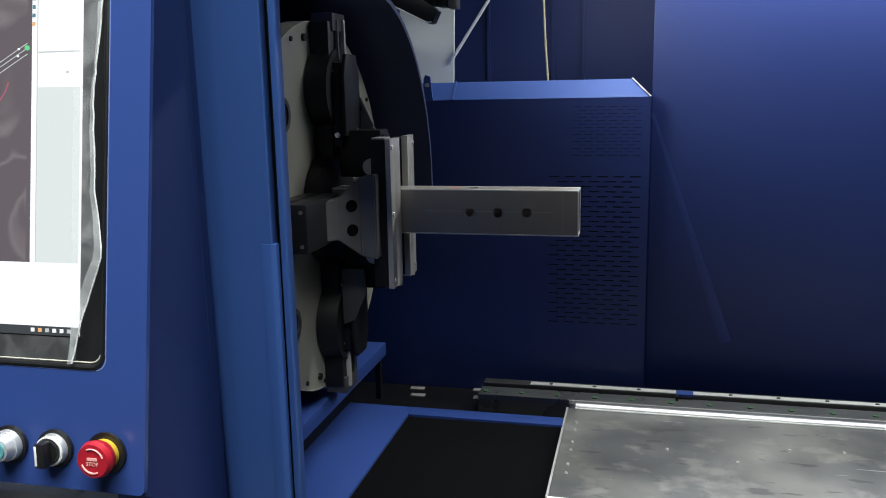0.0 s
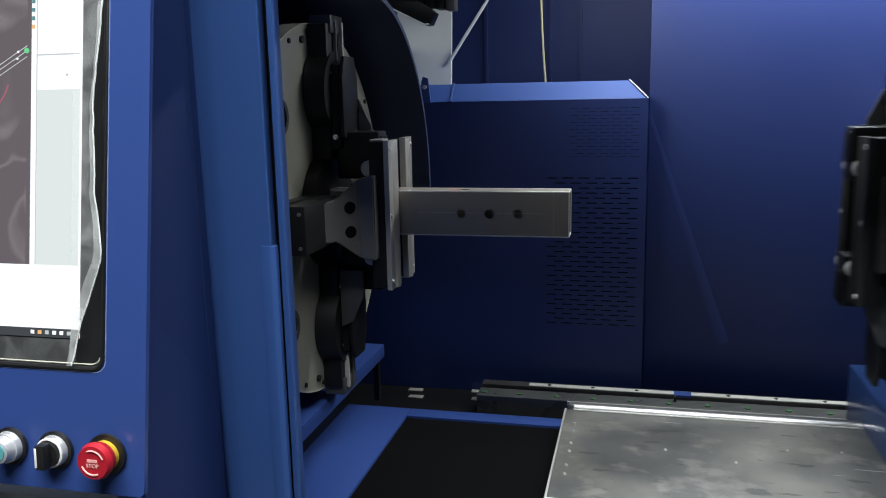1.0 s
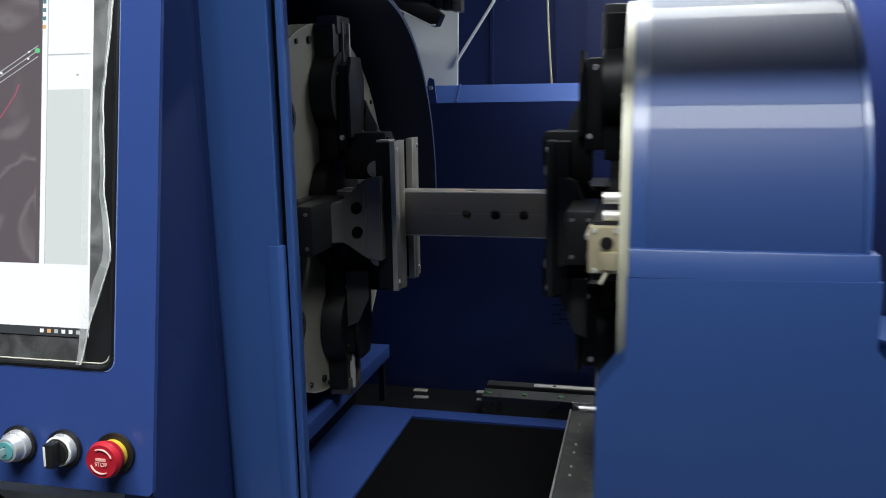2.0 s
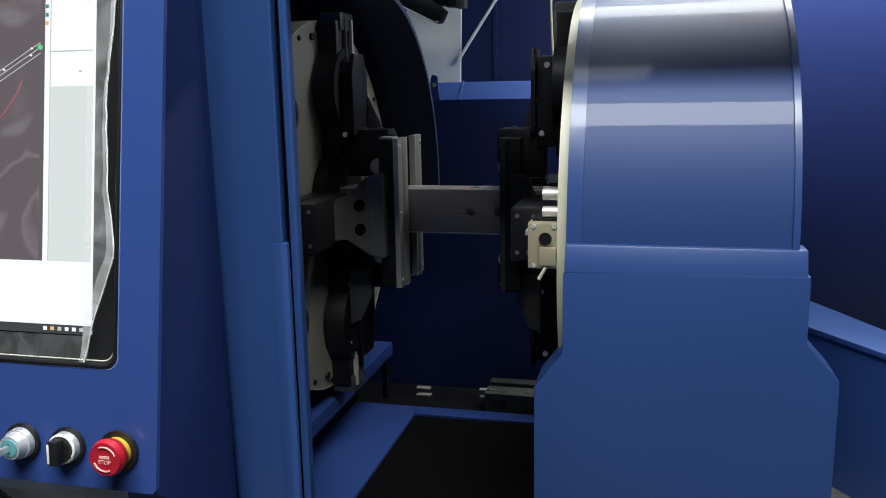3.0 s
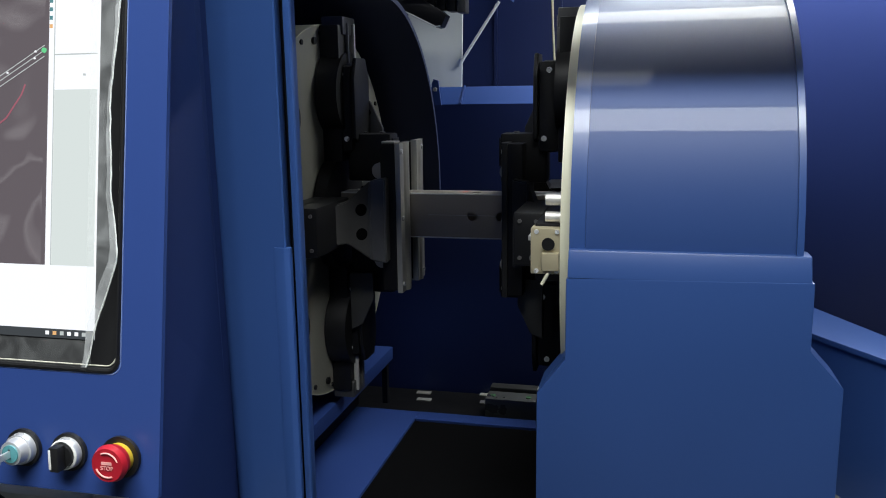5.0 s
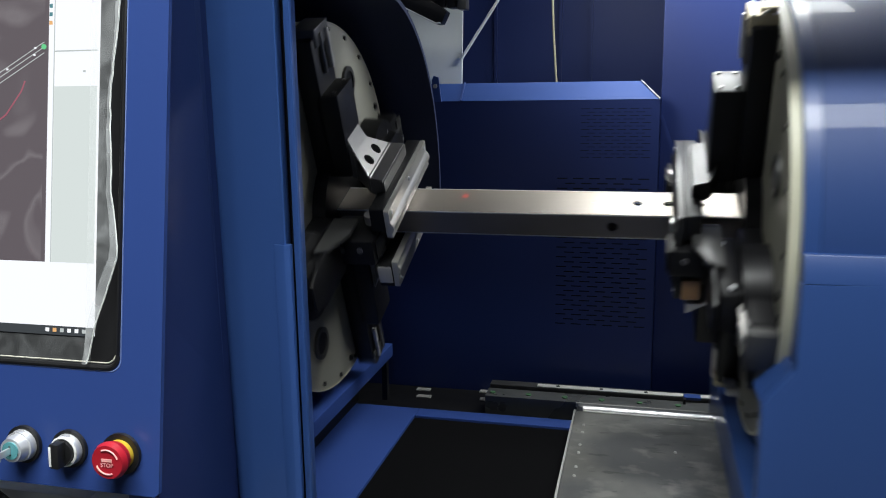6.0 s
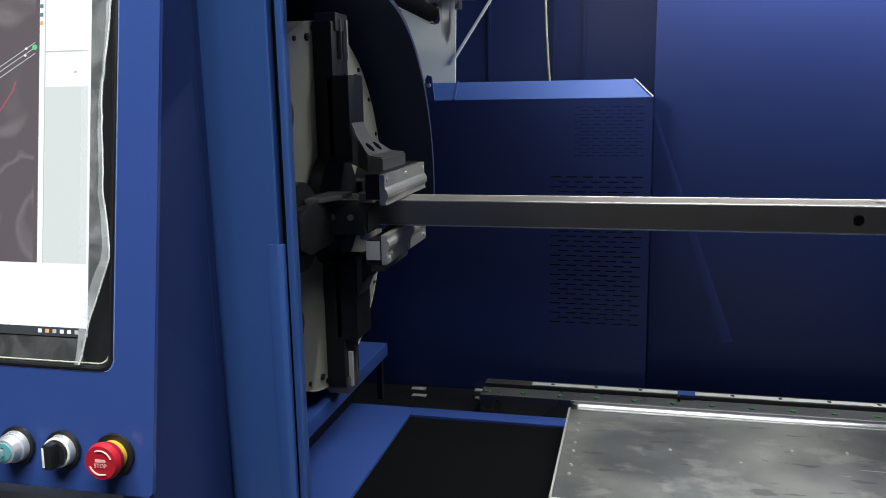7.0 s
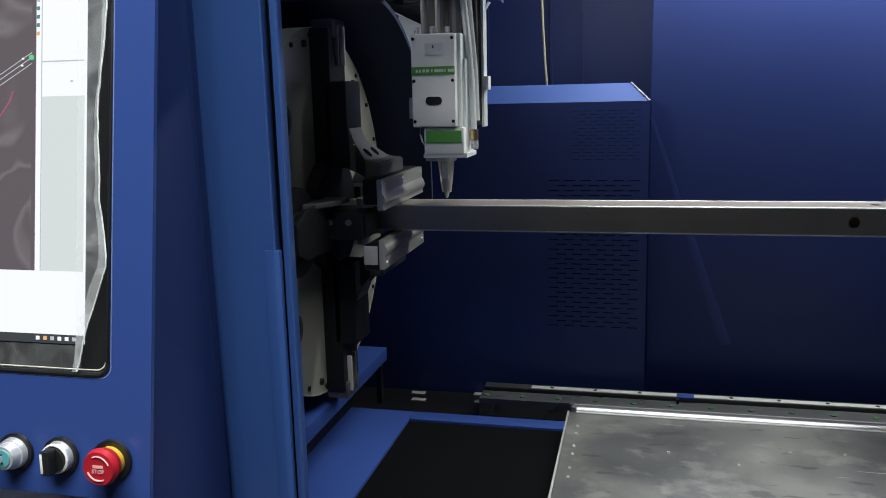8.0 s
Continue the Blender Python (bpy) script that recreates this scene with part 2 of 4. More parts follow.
def wrinkle_material():
    """Clear film; the reflections on its fine folds are painted as pale noise lines."""
    m = bpy.data.materials.new("clear_film_drawn_reflections")
    m.use_nodes = True
    nt = m.node_tree
    b = nt.nodes["Principled BSDF"]
    b.inputs["Base Color"].default_value = (0.75, 0.70, 0.72, 1)
    b.inputs["Roughness"].default_value = 0.3
    tc = nt.nodes.new("ShaderNodeTexCoord")
    n = nt.nodes.new("ShaderNodeTexNoise")
    n.inputs["Scale"].default_value, n.inputs["Detail"].default_value, n.inputs["Distortion"].default_value = 9, 2, 0.7
    nt.links.new(tc.outputs["Object"], n.inputs["Vector"])
    sub = nt.nodes.new("ShaderNodeMath")
    sub.operation = "SUBTRACT"
    sub.inputs[1].default_value = 0.5
    ab = nt.nodes.new("ShaderNodeMath")
    ab.operation = "ABSOLUTE"
    r = nt.nodes.new("ShaderNodeMapRange")
    r.inputs["From Min"].default_value, r.inputs["From Max"].default_value = 0.0, 0.045
    r.inputs["To Min"].default_value, r.inputs["To Max"].default_value = 0.085, 0.0
    nt.links.new(n.outputs["Fac"], sub.inputs[0])
    nt.links.new(sub.outputs["Value"], ab.inputs[0])
    nt.links.new(ab.outputs["Value"], r.inputs["Value"])
    nt.links.new(r.outputs["Result"], b.inputs["Alpha"])
    return m


TURNED = mat("turned_pale_steel", (0.39, 0.385, 0.325), 0.36, 0.55, 0.08, 6, 0.03, 300)
turned(TURNED)
FOLDS = wrinkle_material()
scuffs_and_reflections(SHEET)
FILM = film_material(0.10, 0.30, 0.25)
FLATFILM = film_material(0.05, 0.14, 0.08)
MILKY = film_material(0.22, 0.40, 0.05)


# ---- the setting
AX_Y, AX_Z = 1.78, 1.237        # axis of the tube and of both chucks


def structure(name, bm, material, label=""):
    return tagged(part(name, bm, material), label, kind="structure")


def hall():
    structure("floor", boxed(-6, 8, -6, 5, -0.1, 0), FLOOR, "grey concrete factory floor")
    structure("wall_south", boxed(-6, 8, -6.2, -6, 0, 4), HALL)
    structure("wall_west", boxed(-6.2, -6, -6, 5, 0, 4), HALL)
    structure("wall_east", boxed(8, 8.2, -6, 5, 0, 4), HALL)
    structure("wall_north", boxed(-6, 8, 5, 5.2, 0, 4), HALL)
    structure("ceiling", boxed(-6.2, 8.2, -6.2, 5.2, 4, 4.1), HALL)


def enclosure():
    """The machine's back: a plain panel, and behind the cutting head a deeper recess."""
    bm = bmesh.new()
    box(bm, 0.026, 4.0, 2.46, 2.49, 0.0, 2.65, 0.003)
    wall = structure("back_panel", bm, NAVY, "dark blue painted sheet steel back panel")
    # shallow ridge added to imitate a diagonal streak of light on the panel
    bm = bmesh.new()
    top, low = Vector((0.0275, 2.4595, 1.425)), Vector((0.255, 2.4595, 0.755))
    side = Vector((0.016, 0, 0.005))
    ridge = [bm.verts.new(p) for p in (top - side * 0.3, top + side * 0.3, low + side, low - side, top + Vector((0, -0.0007, 0)), low + Vector((0.002, -0.0009, 0)))]
    for f in ((0, 4, 5, 3), (1, 2, 5, 4), (0, 1, 4), (2, 3, 5), (0, 3, 2, 1)):
        bm.faces.new([ridge[k] for k in f])
    part("light_streak_ridge", bm, NAVY, wall)
    bm = bmesh.new()
    box(bm, -3.0, 0.5, 3.40, 3.43, 0.0, 2.6)
    for x in (-0.62, -0.36, -0.24):
        box(bm, x, x + 0.012, 3.385, 3.4, 0.0, 2.6)
    structure("recess_wall", bm, NAVY, "deep blue recessed rear wall with seams")
    bm = made(box, -3.0, -0.2405, 1.275, 1.30, 1.695, 2.63)
    prism(bm, [(-0.2395, 1.695), (4.0, 1.695), (4.0, 2.63), (0.042, 2.63), (-0.018, 1.88), (-0.2395, 1.88)], "y", 1.275, 1.30)
    box(bm, -0.2395, 0.0, 1.275, 1.30, 2.56, 2.63)
    structure("front_lintel", bm, BLUE, "blue painted lintel over the machine's front opening")
    structure("lintel_post", boxed(3.92, 4.0, 1.22, 1.274, 0.0, 2.63), BLUE, "blue lintel post")
    structure("machine_end_wall", boxed(-2.2, -2.17, 0.9, 3.2, 0.0, 2.6), NAVY)


def perforated_box():
    t = thing("ventilated_cover_box", "dark blue ventilated cover box with slotted front", "cover box", at=(0, 2.4, 0))
    # slotted front sheet: solid everywhere but the slots
    bm = bmesh.new()

    def quad(x0, x1, z0, z1):
        bm.faces.new([bm.verts.new(p) for p in ((x0, 0, z0), (x1, 0, z0), (x1, 0, z1), (x0, 0, z1))])
    xl, xr = -0.95, 0.022

    def field(z0, z1, left, right, pitch, slot_h, slot_w, gap):
        n = int((z1 - z0) / pitch)
        for i in range(n):
            z = z0 + i * pitch
            quad(xl, xr, z, z + pitch - slot_h)
            x = right - (0.5 * (slot_w + gap) if i % 2 else 0)
            quad(x, xr, z + pitch - slot_h, z + pitch)
            while x - slot_w > left:
                quad(x - slot_w - gap, x - slot_w, z + pitch - slot_h, z + pitch)
                x -= slot_w + gap
            quad(xl, x - 0.0, z + pitch - slot_h, z + pitch)
        quad(xl, xr, z0 + n * pitch, z1)
    quad(xl, xr, 0.55, 0.80)
    field(0.80, 1.262, -0.27, 0.000, 0.0145, 0.0033, 0.030, 0.016)
    quad(xl, xr, 1.262, 1.30)
    field(1.30, 1.455, -0.20, 0.000, 0.0098, 0.0016, 0.024, 0.010)
    quad(xl, xr, 1.455, 1.47)
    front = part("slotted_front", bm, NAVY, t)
    bm = bmesh.new()
    vs = [bm.verts.new(p) for p in ((xl, 0, 1.4705), (0.0225, 0, 1.4705), (-0.031, 0.06, 1.522), (xl, 0.06, 1.522), (xl, 0.5, 1.522), (-0.031, 0.5, 1.522), (0.0225, 0.5, 1.4705), (xl, 0.5, 1.4705))]
    for f in ((0, 1, 2, 3), (3, 2, 5, 4), (1, 6, 5, 2), (0, 3, 4, 7), (7, 6, 1, 0), (4, 5, 6, 7)):
        bm.faces.new([vs[k] for k in f])
    bmesh.ops.bevel(bm, geom=bm.edges[:], offset=0.0015, segments=2, affect="EDGES")
    # top is a lighter blue than the front: light from above put into colour
    part("sloped_top", bm, LEDGE, t, "sloped top edge, lighter blue painted as light from above")
    bm = bmesh.new()
    box(bm, 0.018, 0.0225, 0.002, 0.5, 0.55, 1.468)
    part("side", bm, NAVY, t)
    # black sheet added behind the slots to stand for the dark inside
    part("slot_dark_sheet", boxed(xl, 0.01, 0.006, 0.009, 0.55, 1.46), BLACK, t)
    bm = bmesh.new()
    prism(bm, [(-0.625, 1.470), (-0.600, 1.470), (-0.608, 1.54), (-0.622, 1.545), (-0.628, 1.53)], "y", -0.012, -0.004)
    part("bracket_tab", bm, BLUE, t)
    # thin chrome rod makes the sloped corner a bright line
    part("bright_corner_line", made(tube_path, [(0.022, -0.0012, 1.4725), (-0.0305, 0.0588, 1.5235)], 0.0022, 6), CHROME, t, "bright corner edge")
    part("bracket_bolt", made(cyl, (-0.617, -0.018, 1.515), (-0.617, -0.012, 1.515), 0.006, None, 12), STEEL, t)
    part("seam_strip", made(prism, [(-0.003, 1.4710), (0.058, 1.5235), (0.058, 1.5265), (-0.003, 1.4745)], "x", -0.5455, -0.541), BLUE, t)


def bed():
    bm = bmesh.new()
    box(bm, -2.0, -0.612, 1.0, 2.13, 0.55, 0.62, 0.004)
    box(bm, -0.612, 4.0, 2.075, 2.13, 0.55, 0.62, 0.003)
    t = thing("machine_bed", "blue painted steel machine bed", "machine bed")
    part("bed_frame", bm, BLUE, t)
    part("bed_front_rail", boxed(-2.0, 4.0, 1.0, 1.1, 0.0, 0.548), BLUE, t)
    # near-black sheet just below the bed top, in place of the hole's shaded depth
    part("pit_dark_sheet", boxed(-0.6115, -0.1, 1.1, 2.0745, 0.56, 0.613), PIT, t, "near-black sheet for the pit's dark depth")
    part("rear_beam", boxed(-2.0, 4.0, 2.14, 2.39, 0.0, 0.585), BLACK, t, "black cast rear beam")


def rail():
    t = thing("linear_rail", "long steel linear guide rail on black beam", "guide rail")
    part("rail_bar", made(box, -0.44, 4.0, 2.295, 2.335, 0.585, 0.645, 0.003), DARKSTEEL, t)
    part("rail_top_edge", made(box, -0.30, 4.0, 2.297, 2.320, 0.6454, 0.6475, 0.0008), TUBEEDGE, t, "bright ground running face")
    part("rack", boxed(-0.44, 4.0, 2.212, 2.278, 0.585, 0.640, 0.002), RACKSTEEL, t)
    part("rack_front_edge", boxed(-0.18, 4.0, 2.205, 2.2115, 0.628, 0.6405), STEEL, t, "bright machined rack edge")
    me = mesh_of("rail_bolt", made(cyl, (0, 0, 0), (0, 0, 0.0012), 0.0055, None, 12), BLACK)
    for i in range(33):
        ob = new("rail_bolt", me)
        ob.parent, ob.location = t, (-0.240 + i * 0.125, 2.3085, 0.6474)
    cap = mesh_of("rack_bolt", made(cyl, (0, 0, 0), (0, 0, 0.003), 0.008, None, 12), BOLTCAP)
    for i in range(40):
        ob = new("rack_bolt", cap)
        ob.parent, ob.location = t, (-0.421 + i * 0.1035, 2.239, 0.640)
    for x, w, y in ((-0.662, 0.044, 2.361), (-0.646, 0.044, 2.304), (-0.475, 0.026, 2.381), (-0.463, 0.024, 2.318)):
        part("beam_slot_plate", made(box, x - w / 2, x + w / 2, y - 0.011, y + 0.011, 0.5852, 0.5885, 0.001), STEEL, t)
    part("cable_clip", boxed(0.112, 0.158, 2.27, 2.30, 0.648, 0.655), BLUE, t, "blue cable clip")
    part("clip_leg", boxed(0.110, 0.117, 2.255, 2.27, 0.640, 0.654), RUBBER, t)


def table():
    t = thing("catch_table", "scuffed stainless steel catch table with rolled edge", "work table")
    bm = bmesh.new()
    box(bm, -0.168, 4.0, 1.56, 2.05, 0.672, 0.680, 0.002)
    part("tabletop", bm, SHEET, t)
    lip = [(2.050, 0.673), (2.050, 0.684), (2.056, 0.689), (2.066, 0.6915), (2.078, 0.690), (2.086, 0.684), (2.088, 0.672)]
    part("rolled_rear_edge", made(prism, lip, "x", -0.150, 4.0), EDGESTEEL, t, "bright rolled rear edge")
    part("rolled_corner", made(cyl, (-0.150, 2.069, 0.672), (-0.150, 2.069, 0.6885), 0.019, 0.014, 20), EDGESTEEL, t)
    # bright strip drawn as the highlight line in front of the rolled edge
    part("edge_highlight", made(tube_path, [(-0.150, 2.0485, 0.6812), (4.0, 2.0485, 0.6812)], 0.0022, 6), TUBEEDGE, t)
    part("front_edge", boxed(-0.168, 4.0, 1.545, 1.558, 0.66, 0.684), WHITE, t)
    part("left_skirt", boxed(-0.172, -0.168, 1.55, 2.06, 0.585, 0.676), DARKSTEEL, t)
    part("support_leg", boxed(0.0, 0.06, 1.6, 1.66, 0.0, 0.67), BLACK, t)
    part("support_leg", boxed(0.0, 0.06, 1.95, 2.01, 0.0, 0.67), BLACK, t)
    me = mesh_of("rivet", made(cyl, (0, 0, 0), (0, 0, 0.003), 0.004, 0.003, 10), STEEL)
    for y in (1.676, 1.720, 1.794, 1.839, 1.912, 1.958):
        ob = new("rivet", me)
        ob.parent, ob.location = t, (-0.141, y, 0.680)
    for x, y in ((0.345, 1.886), (0.462, 1.896), (0.225, 1.80), (0.63, 1.90), (0.075, 1.84)):
        ob = new("rivet", me)
        ob.parent, ob.location = t, (x, y, 0.680)
    part("left_trim", boxed(-0.1735, -0.1685, 1.56, 2.055, 0.6765, 0.6815, 0.001), STEEL, t)


def console():
    """Control console: a leaning panel with the screen and a cheek running back to the pillar."""
    t = thing("control_console", "blue operator console with lit touch screen", "control panel")
    lean = Matrix.Translation((-0.522, 0.664, 1.151)) @ pose(0, 0, 0, -10)

    def add(nm, bm, material, lab=""):
        bmesh.ops.transform(bm, matrix=lean, verts=bm.verts[:])
        return part(nm, bm, material, t, lab)
    # panel plane is y = 0; x to the right, z up along the panel
    x0, x1, z0, z1 = -0.62, 0.0565, -0.037, 0.75
    sx1, sz0 = 0.008, 0.087
    # one pressed sheet with a rounded opening for the screen
    bm = bmesh.new()
    n = 6
    inner = [(x0, sz0)] + [(sx1 - 0.012 + 0.012 * math.sin(radians(90 * k / n)), sz0 + 0.012 - 0.012 * math.cos(radians(90 * k / n))) for k in range(n + 1)] + [(sx1, 0.62), (x0, 0.62)]
    outer = [(x0, z0), (x1 - 0.004, z0), (x1, z0 + 0.004), (x1, z1), (x0, z1)]
    ring = outer + [(x0, 0.62)] + [(sx1, 0.62)] + inner[-3:0:-1] + [(x0, sz0)]
    prism(bm, ring, "y", 0.0, 0.0055)
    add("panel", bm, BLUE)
    bm = bmesh.new()
    prism(bm, [(x0, z0), (x1 - 0.03, z0), (x1 - 0.03, z1), (x0, z1)], "y", 0.028, 0.04)
    add("backing", bm, RUBBER)
    bm = bmesh.new()
    box(bm, x0, x1 - 0.035, 0.021, 0.12, z0, z0 + 0.01)
    add("bottom_lip", bm, NAVY)
    add("screen_bezel", made(box, x0, sx1 + 0.01, 0.006, 0.0275, sz0 - 0.01, 0.62), RUBBER, "glossy black screen bezel")
    bm = bmesh.new()
    path = [(x0, sz0)] + [(sx1 - 0.012 + 0.012 * math.sin(radians(90 * k / n)), sz0 + 0.012 - 0.012 * math.cos(radians(90 * k / n))) for k in range(n + 1)] + [(sx1, 0.62)]
    tube_path(bm, [(x - 0.0035, 0.0035, z + 0.0035) for x, z in path], 0.0009, 6)
    add("bezel_rim", bm, RIM, "pale rim round the screen")
    bm = bmesh.new()
    tube_path(bm, [(x + 0.0006, 0.0008, z - 0.0006) for x, z in path], 0.0030, 8)
    add("screen_gasket", bm, RUBBER, "black rubber gasket")
    # pale blue strip: the highlight on the opening's bevel, put into colour
    bm = bmesh.new()
    tube_path(bm, [(x + 0.0038, 0.0002, z - 0.0038) for x, z in path], 0.0008, 6)
    add("opening_highlight", bm, LIGHTBLUE, "pale strip painted as the edge's highlight")
    sy = 0.0050
    W = glow("screen_white", (0.92, 0.95, 1.0), 1.05)
    G = glow("screen_grey", (0.71, 0.78, 0.765), 0.95)
    D = glow("screen_canvas", (0.108, 0.089, 0.103), 1.0)
    K = glow("screen_taskbar", (0.05, 0.06, 0.07), 0.7)
    A = glow("screen_line", (0.55, 0.6, 0.6), 0.9)
    GR = glow("screen_green", (0.15, 0.7, 0.3), 0.9)
    OR = glow("screen_orange", (0.9, 0.5, 0.2), 0.9)
    PK = glow("screen_pink", (0.42, 0.12, 0.17), 0.8)
    TL = glow("screen_teal", (0.10, 0.30, 0.34), 0.8)
    zb = 0.1155
    rx = -0.0225
    add("screen_page", boxed(-0.6, rx, sy, sy + 0.0008, zb, 0.6), W, "lit white software page")
    add("canvas", boxed(-0.6, -0.0815, sy - 0.0008, sy, 0.189, 0.6), D, "dark drawing canvas")
    add("side_list", boxed(-0.0735, rx - 0.002, sy - 0.0008, sy, 0.189, 0.366), G)
    add("taskbar", boxed(-0.6, rx, sy - 0.0008, sy, zb, zb + 0.009), K)
    for i in range(6):
        add("taskbar_icon", boxed(-0.078 + i * 0.0085, -0.0742 + i * 0.0085, sy - 0.0016, sy - 0.0008, zb + 0.003, zb + 0.0068), (W, OR, A, W, W, A)[i])
    add("list_divider", boxed(-0.0735, rx - 0.002, sy - 0.0016, sy - 0.0008, 0.4005, 0.4018), A)
    add("strip_line", boxed(-0.0742, -0.0736, sy - 0.0016, sy - 0.0008, 0.189, 0.6), A)
    add("list_mark", boxed(-0.040, -0.0375, sy - 0.0016, sy - 0.0008, 0.3795, 0.3815), A)
    add("preview_stroke", made(tube_path, [(-0.160, sy - 0.001, 0.318), (-0.130, sy - 0.001, 0.338), (-0.112, sy - 0.001, 0.362), (-0.108, sy - 0.001, 0.372)], 0.0008, 5), PK, "thin pink drawing stroke")
    for z, m in ((0.428, OR), (0.4365, TL), (0.445, TL), (0.4535, TL), (0.462, A)):
        add("toolbar_icon", boxed(-0.0800, -0.0768, sy - 0.0016, sy - 0.0008, z, z + 0.0038), m)
    bm = bmesh.new()
    for k in (0, 0.006, 0.011):
        tube_path(bm, [(-0.20, sy - 0.001, 0.335 + k), (-0.086, sy - 0.001, 0.400 + k)], 0.0004, 5)
    add("drawing_line", bm, A)
    add("drawing_node", made(cyl, (-0.086, sy - 0.002, 0.406), (-0.086, sy - 0.001, 0.406), 0.0028, None, 8), GR)
    for dx, dz in ((-0.010, -0.001), (-0.011, -0.008), (-0.043, -0.022)):
        add("drawing_vertex", made(cyl, (-0.086 + dx, sy - 0.002, 0.406 + dz), (-0.086 + dx, sy - 0.001, 0.406 + dz), 0.0011, None, 8), W)
    # cheek from the leaning panel back to the upright pillar
    bm = bmesh.new()
    e = [lean @ Vector((x1 - 0.001, 0.003, z)) for z in (z0, z1)]
    back = [Vector((-0.548, 0.968, 0.90)), Vector((-0.548, 0.968, 2.0))]
    quad = [e[0], e[1], back[1], back[0]]
    off = Vector((-0.008, -0.002, 0))
    va = [bm.verts.new(p) for p in quad]
    vb = [bm.verts.new(p + off) for p in quad]
    bm.faces.new(va), bm.faces.new(vb[::-1])
    for k in range(4):
        bm.faces.new((va[k], vb[k], vb[(k + 1) % 4], va[(k + 1) % 4]))
    # the cheek's shade is painted: navy in place of the panel's blue
    part("cheek", bm, NAVY, t, "blue side cheek with its shade in the navy colour")
    # loose protective film, lifted along its free edge
    f = thing("protective_film", "wrinkled clear protective film peeling off the screen", "plastic film")
    edge = [(0.449, 0.0), (0.354, -0.0095), (0.259, -0.006), (0.199, 0.003), (0.133, -0.020), (0.0895, -0.030)]
    rng = random.Random(4)

    def edge_x(z):
        for (a, u), (c, v) in zip(edge, edge[1:]):
            if c <= z <= a:
                return v + (u - v) * (z - c) / (a - c)
        return edge[0][1]
    bm = bmesh.new()
    rows = []
    for i in range(49):
        z = 0.0895 + (0.60 - 0.0895) * i / 48
        ex = edge_x(z)
        row = []
        for k in range(7):
            u = k / 6
            x = -0.024 - 0.006 * (1 - u) + (ex + 0.03) * u
            lift = 0.0006 + 0.005 * u ** 3 + (rng.random() - 0.5) * 0.0016 * u
            row.append(bm.verts.new(lean @ Vector((x, sy - 0.003 - lift, z))))
        rows.append(row)
    for a, c in zip(rows, rows[1:]):
        for k in range(6):
            bm.faces.new((a[k], a[k + 1], c[k + 1], c[k]))
    fold = [r[6].co.copy() for r in rows]
    part("sheet", bm, FILM, f)
    bm = bmesh.new()
    band = []
    for i, p in enumerate(fold):
        w = 0.003 + 0.008 * max(0.0, 1 - abs(i - 8) / 10) + 0.0012 * math.sin(i * 0.4)
        band.append((bm.verts.new(p + Vector((-w, -0.0012, 0))), bm.verts.new(p + Vector((0, -0.0008, 0)))))
    for a, q in zip(band, band[1:]):
        bm.faces.new((a[0], a[1], q[1], q[0]))
    part("fold_band", bm, MILKY, f, "milky doubled fold")
    bm = bmesh.new()
    low = [[bm.verts.new(lean @ Vector((-0.6 + 0.576 * i / 30, sy - 0.0022 - rng.random() * 0.0001, 0.0895 + 0.025 * k / 3))) for k in range(4)] for i in range(31)]
    for a, c in zip(low, low[1:]):
        for k in range(3):
            bm.faces.new((a[k], a[k + 1], c[k + 1], c[k]))
    part("lower_margin", bm, FLATFILM, f)
    bm = bmesh.new()
    wide = [[bm.verts.new(lean @ Vector((-0.6 + 0.516 * i / 20, sy - 0.0030, 0.190 + 0.41 * k / 12))) for k in range(13)] for i in range(21)]
    for a, c in zip(wide, wide[1:]):
        for k in range(12):
            bm.faces.new((a[k], a[k + 1], c[k + 1], c[k]))
    part("main_sheet", bm, FOLDS, f, "faint lines painted as fold reflections over the dark canvas")
    bm = bmesh.new()
    tube_path(bm, fold, 0.0009, 5)
    part("folded_edge", bm, HOSEW, f, "milky folded edge")


def cable_trunking():
    t = thing("cable_trunking", "pale cable trunking with black cable under the console", "cable trunking")
    part("trunk", boxed(-1.2, -0.66, 0.80, 0.88, 0.90, 1.02, 0.004), WHITE, t)
    part("bracket", boxed(-0.9, -0.86, 0.88, 1.0, 0.94, 0.98), BLACK, t)
    bm = bmesh.new()
    tube_path(bm, [(-0.80 + 0.02 * i, 0.79, 1.03 - 0.012 * i - 0.0006 * i * i) for i in range(9)], 0.004, 8)
    part("cable", bm, RUBBER, t)


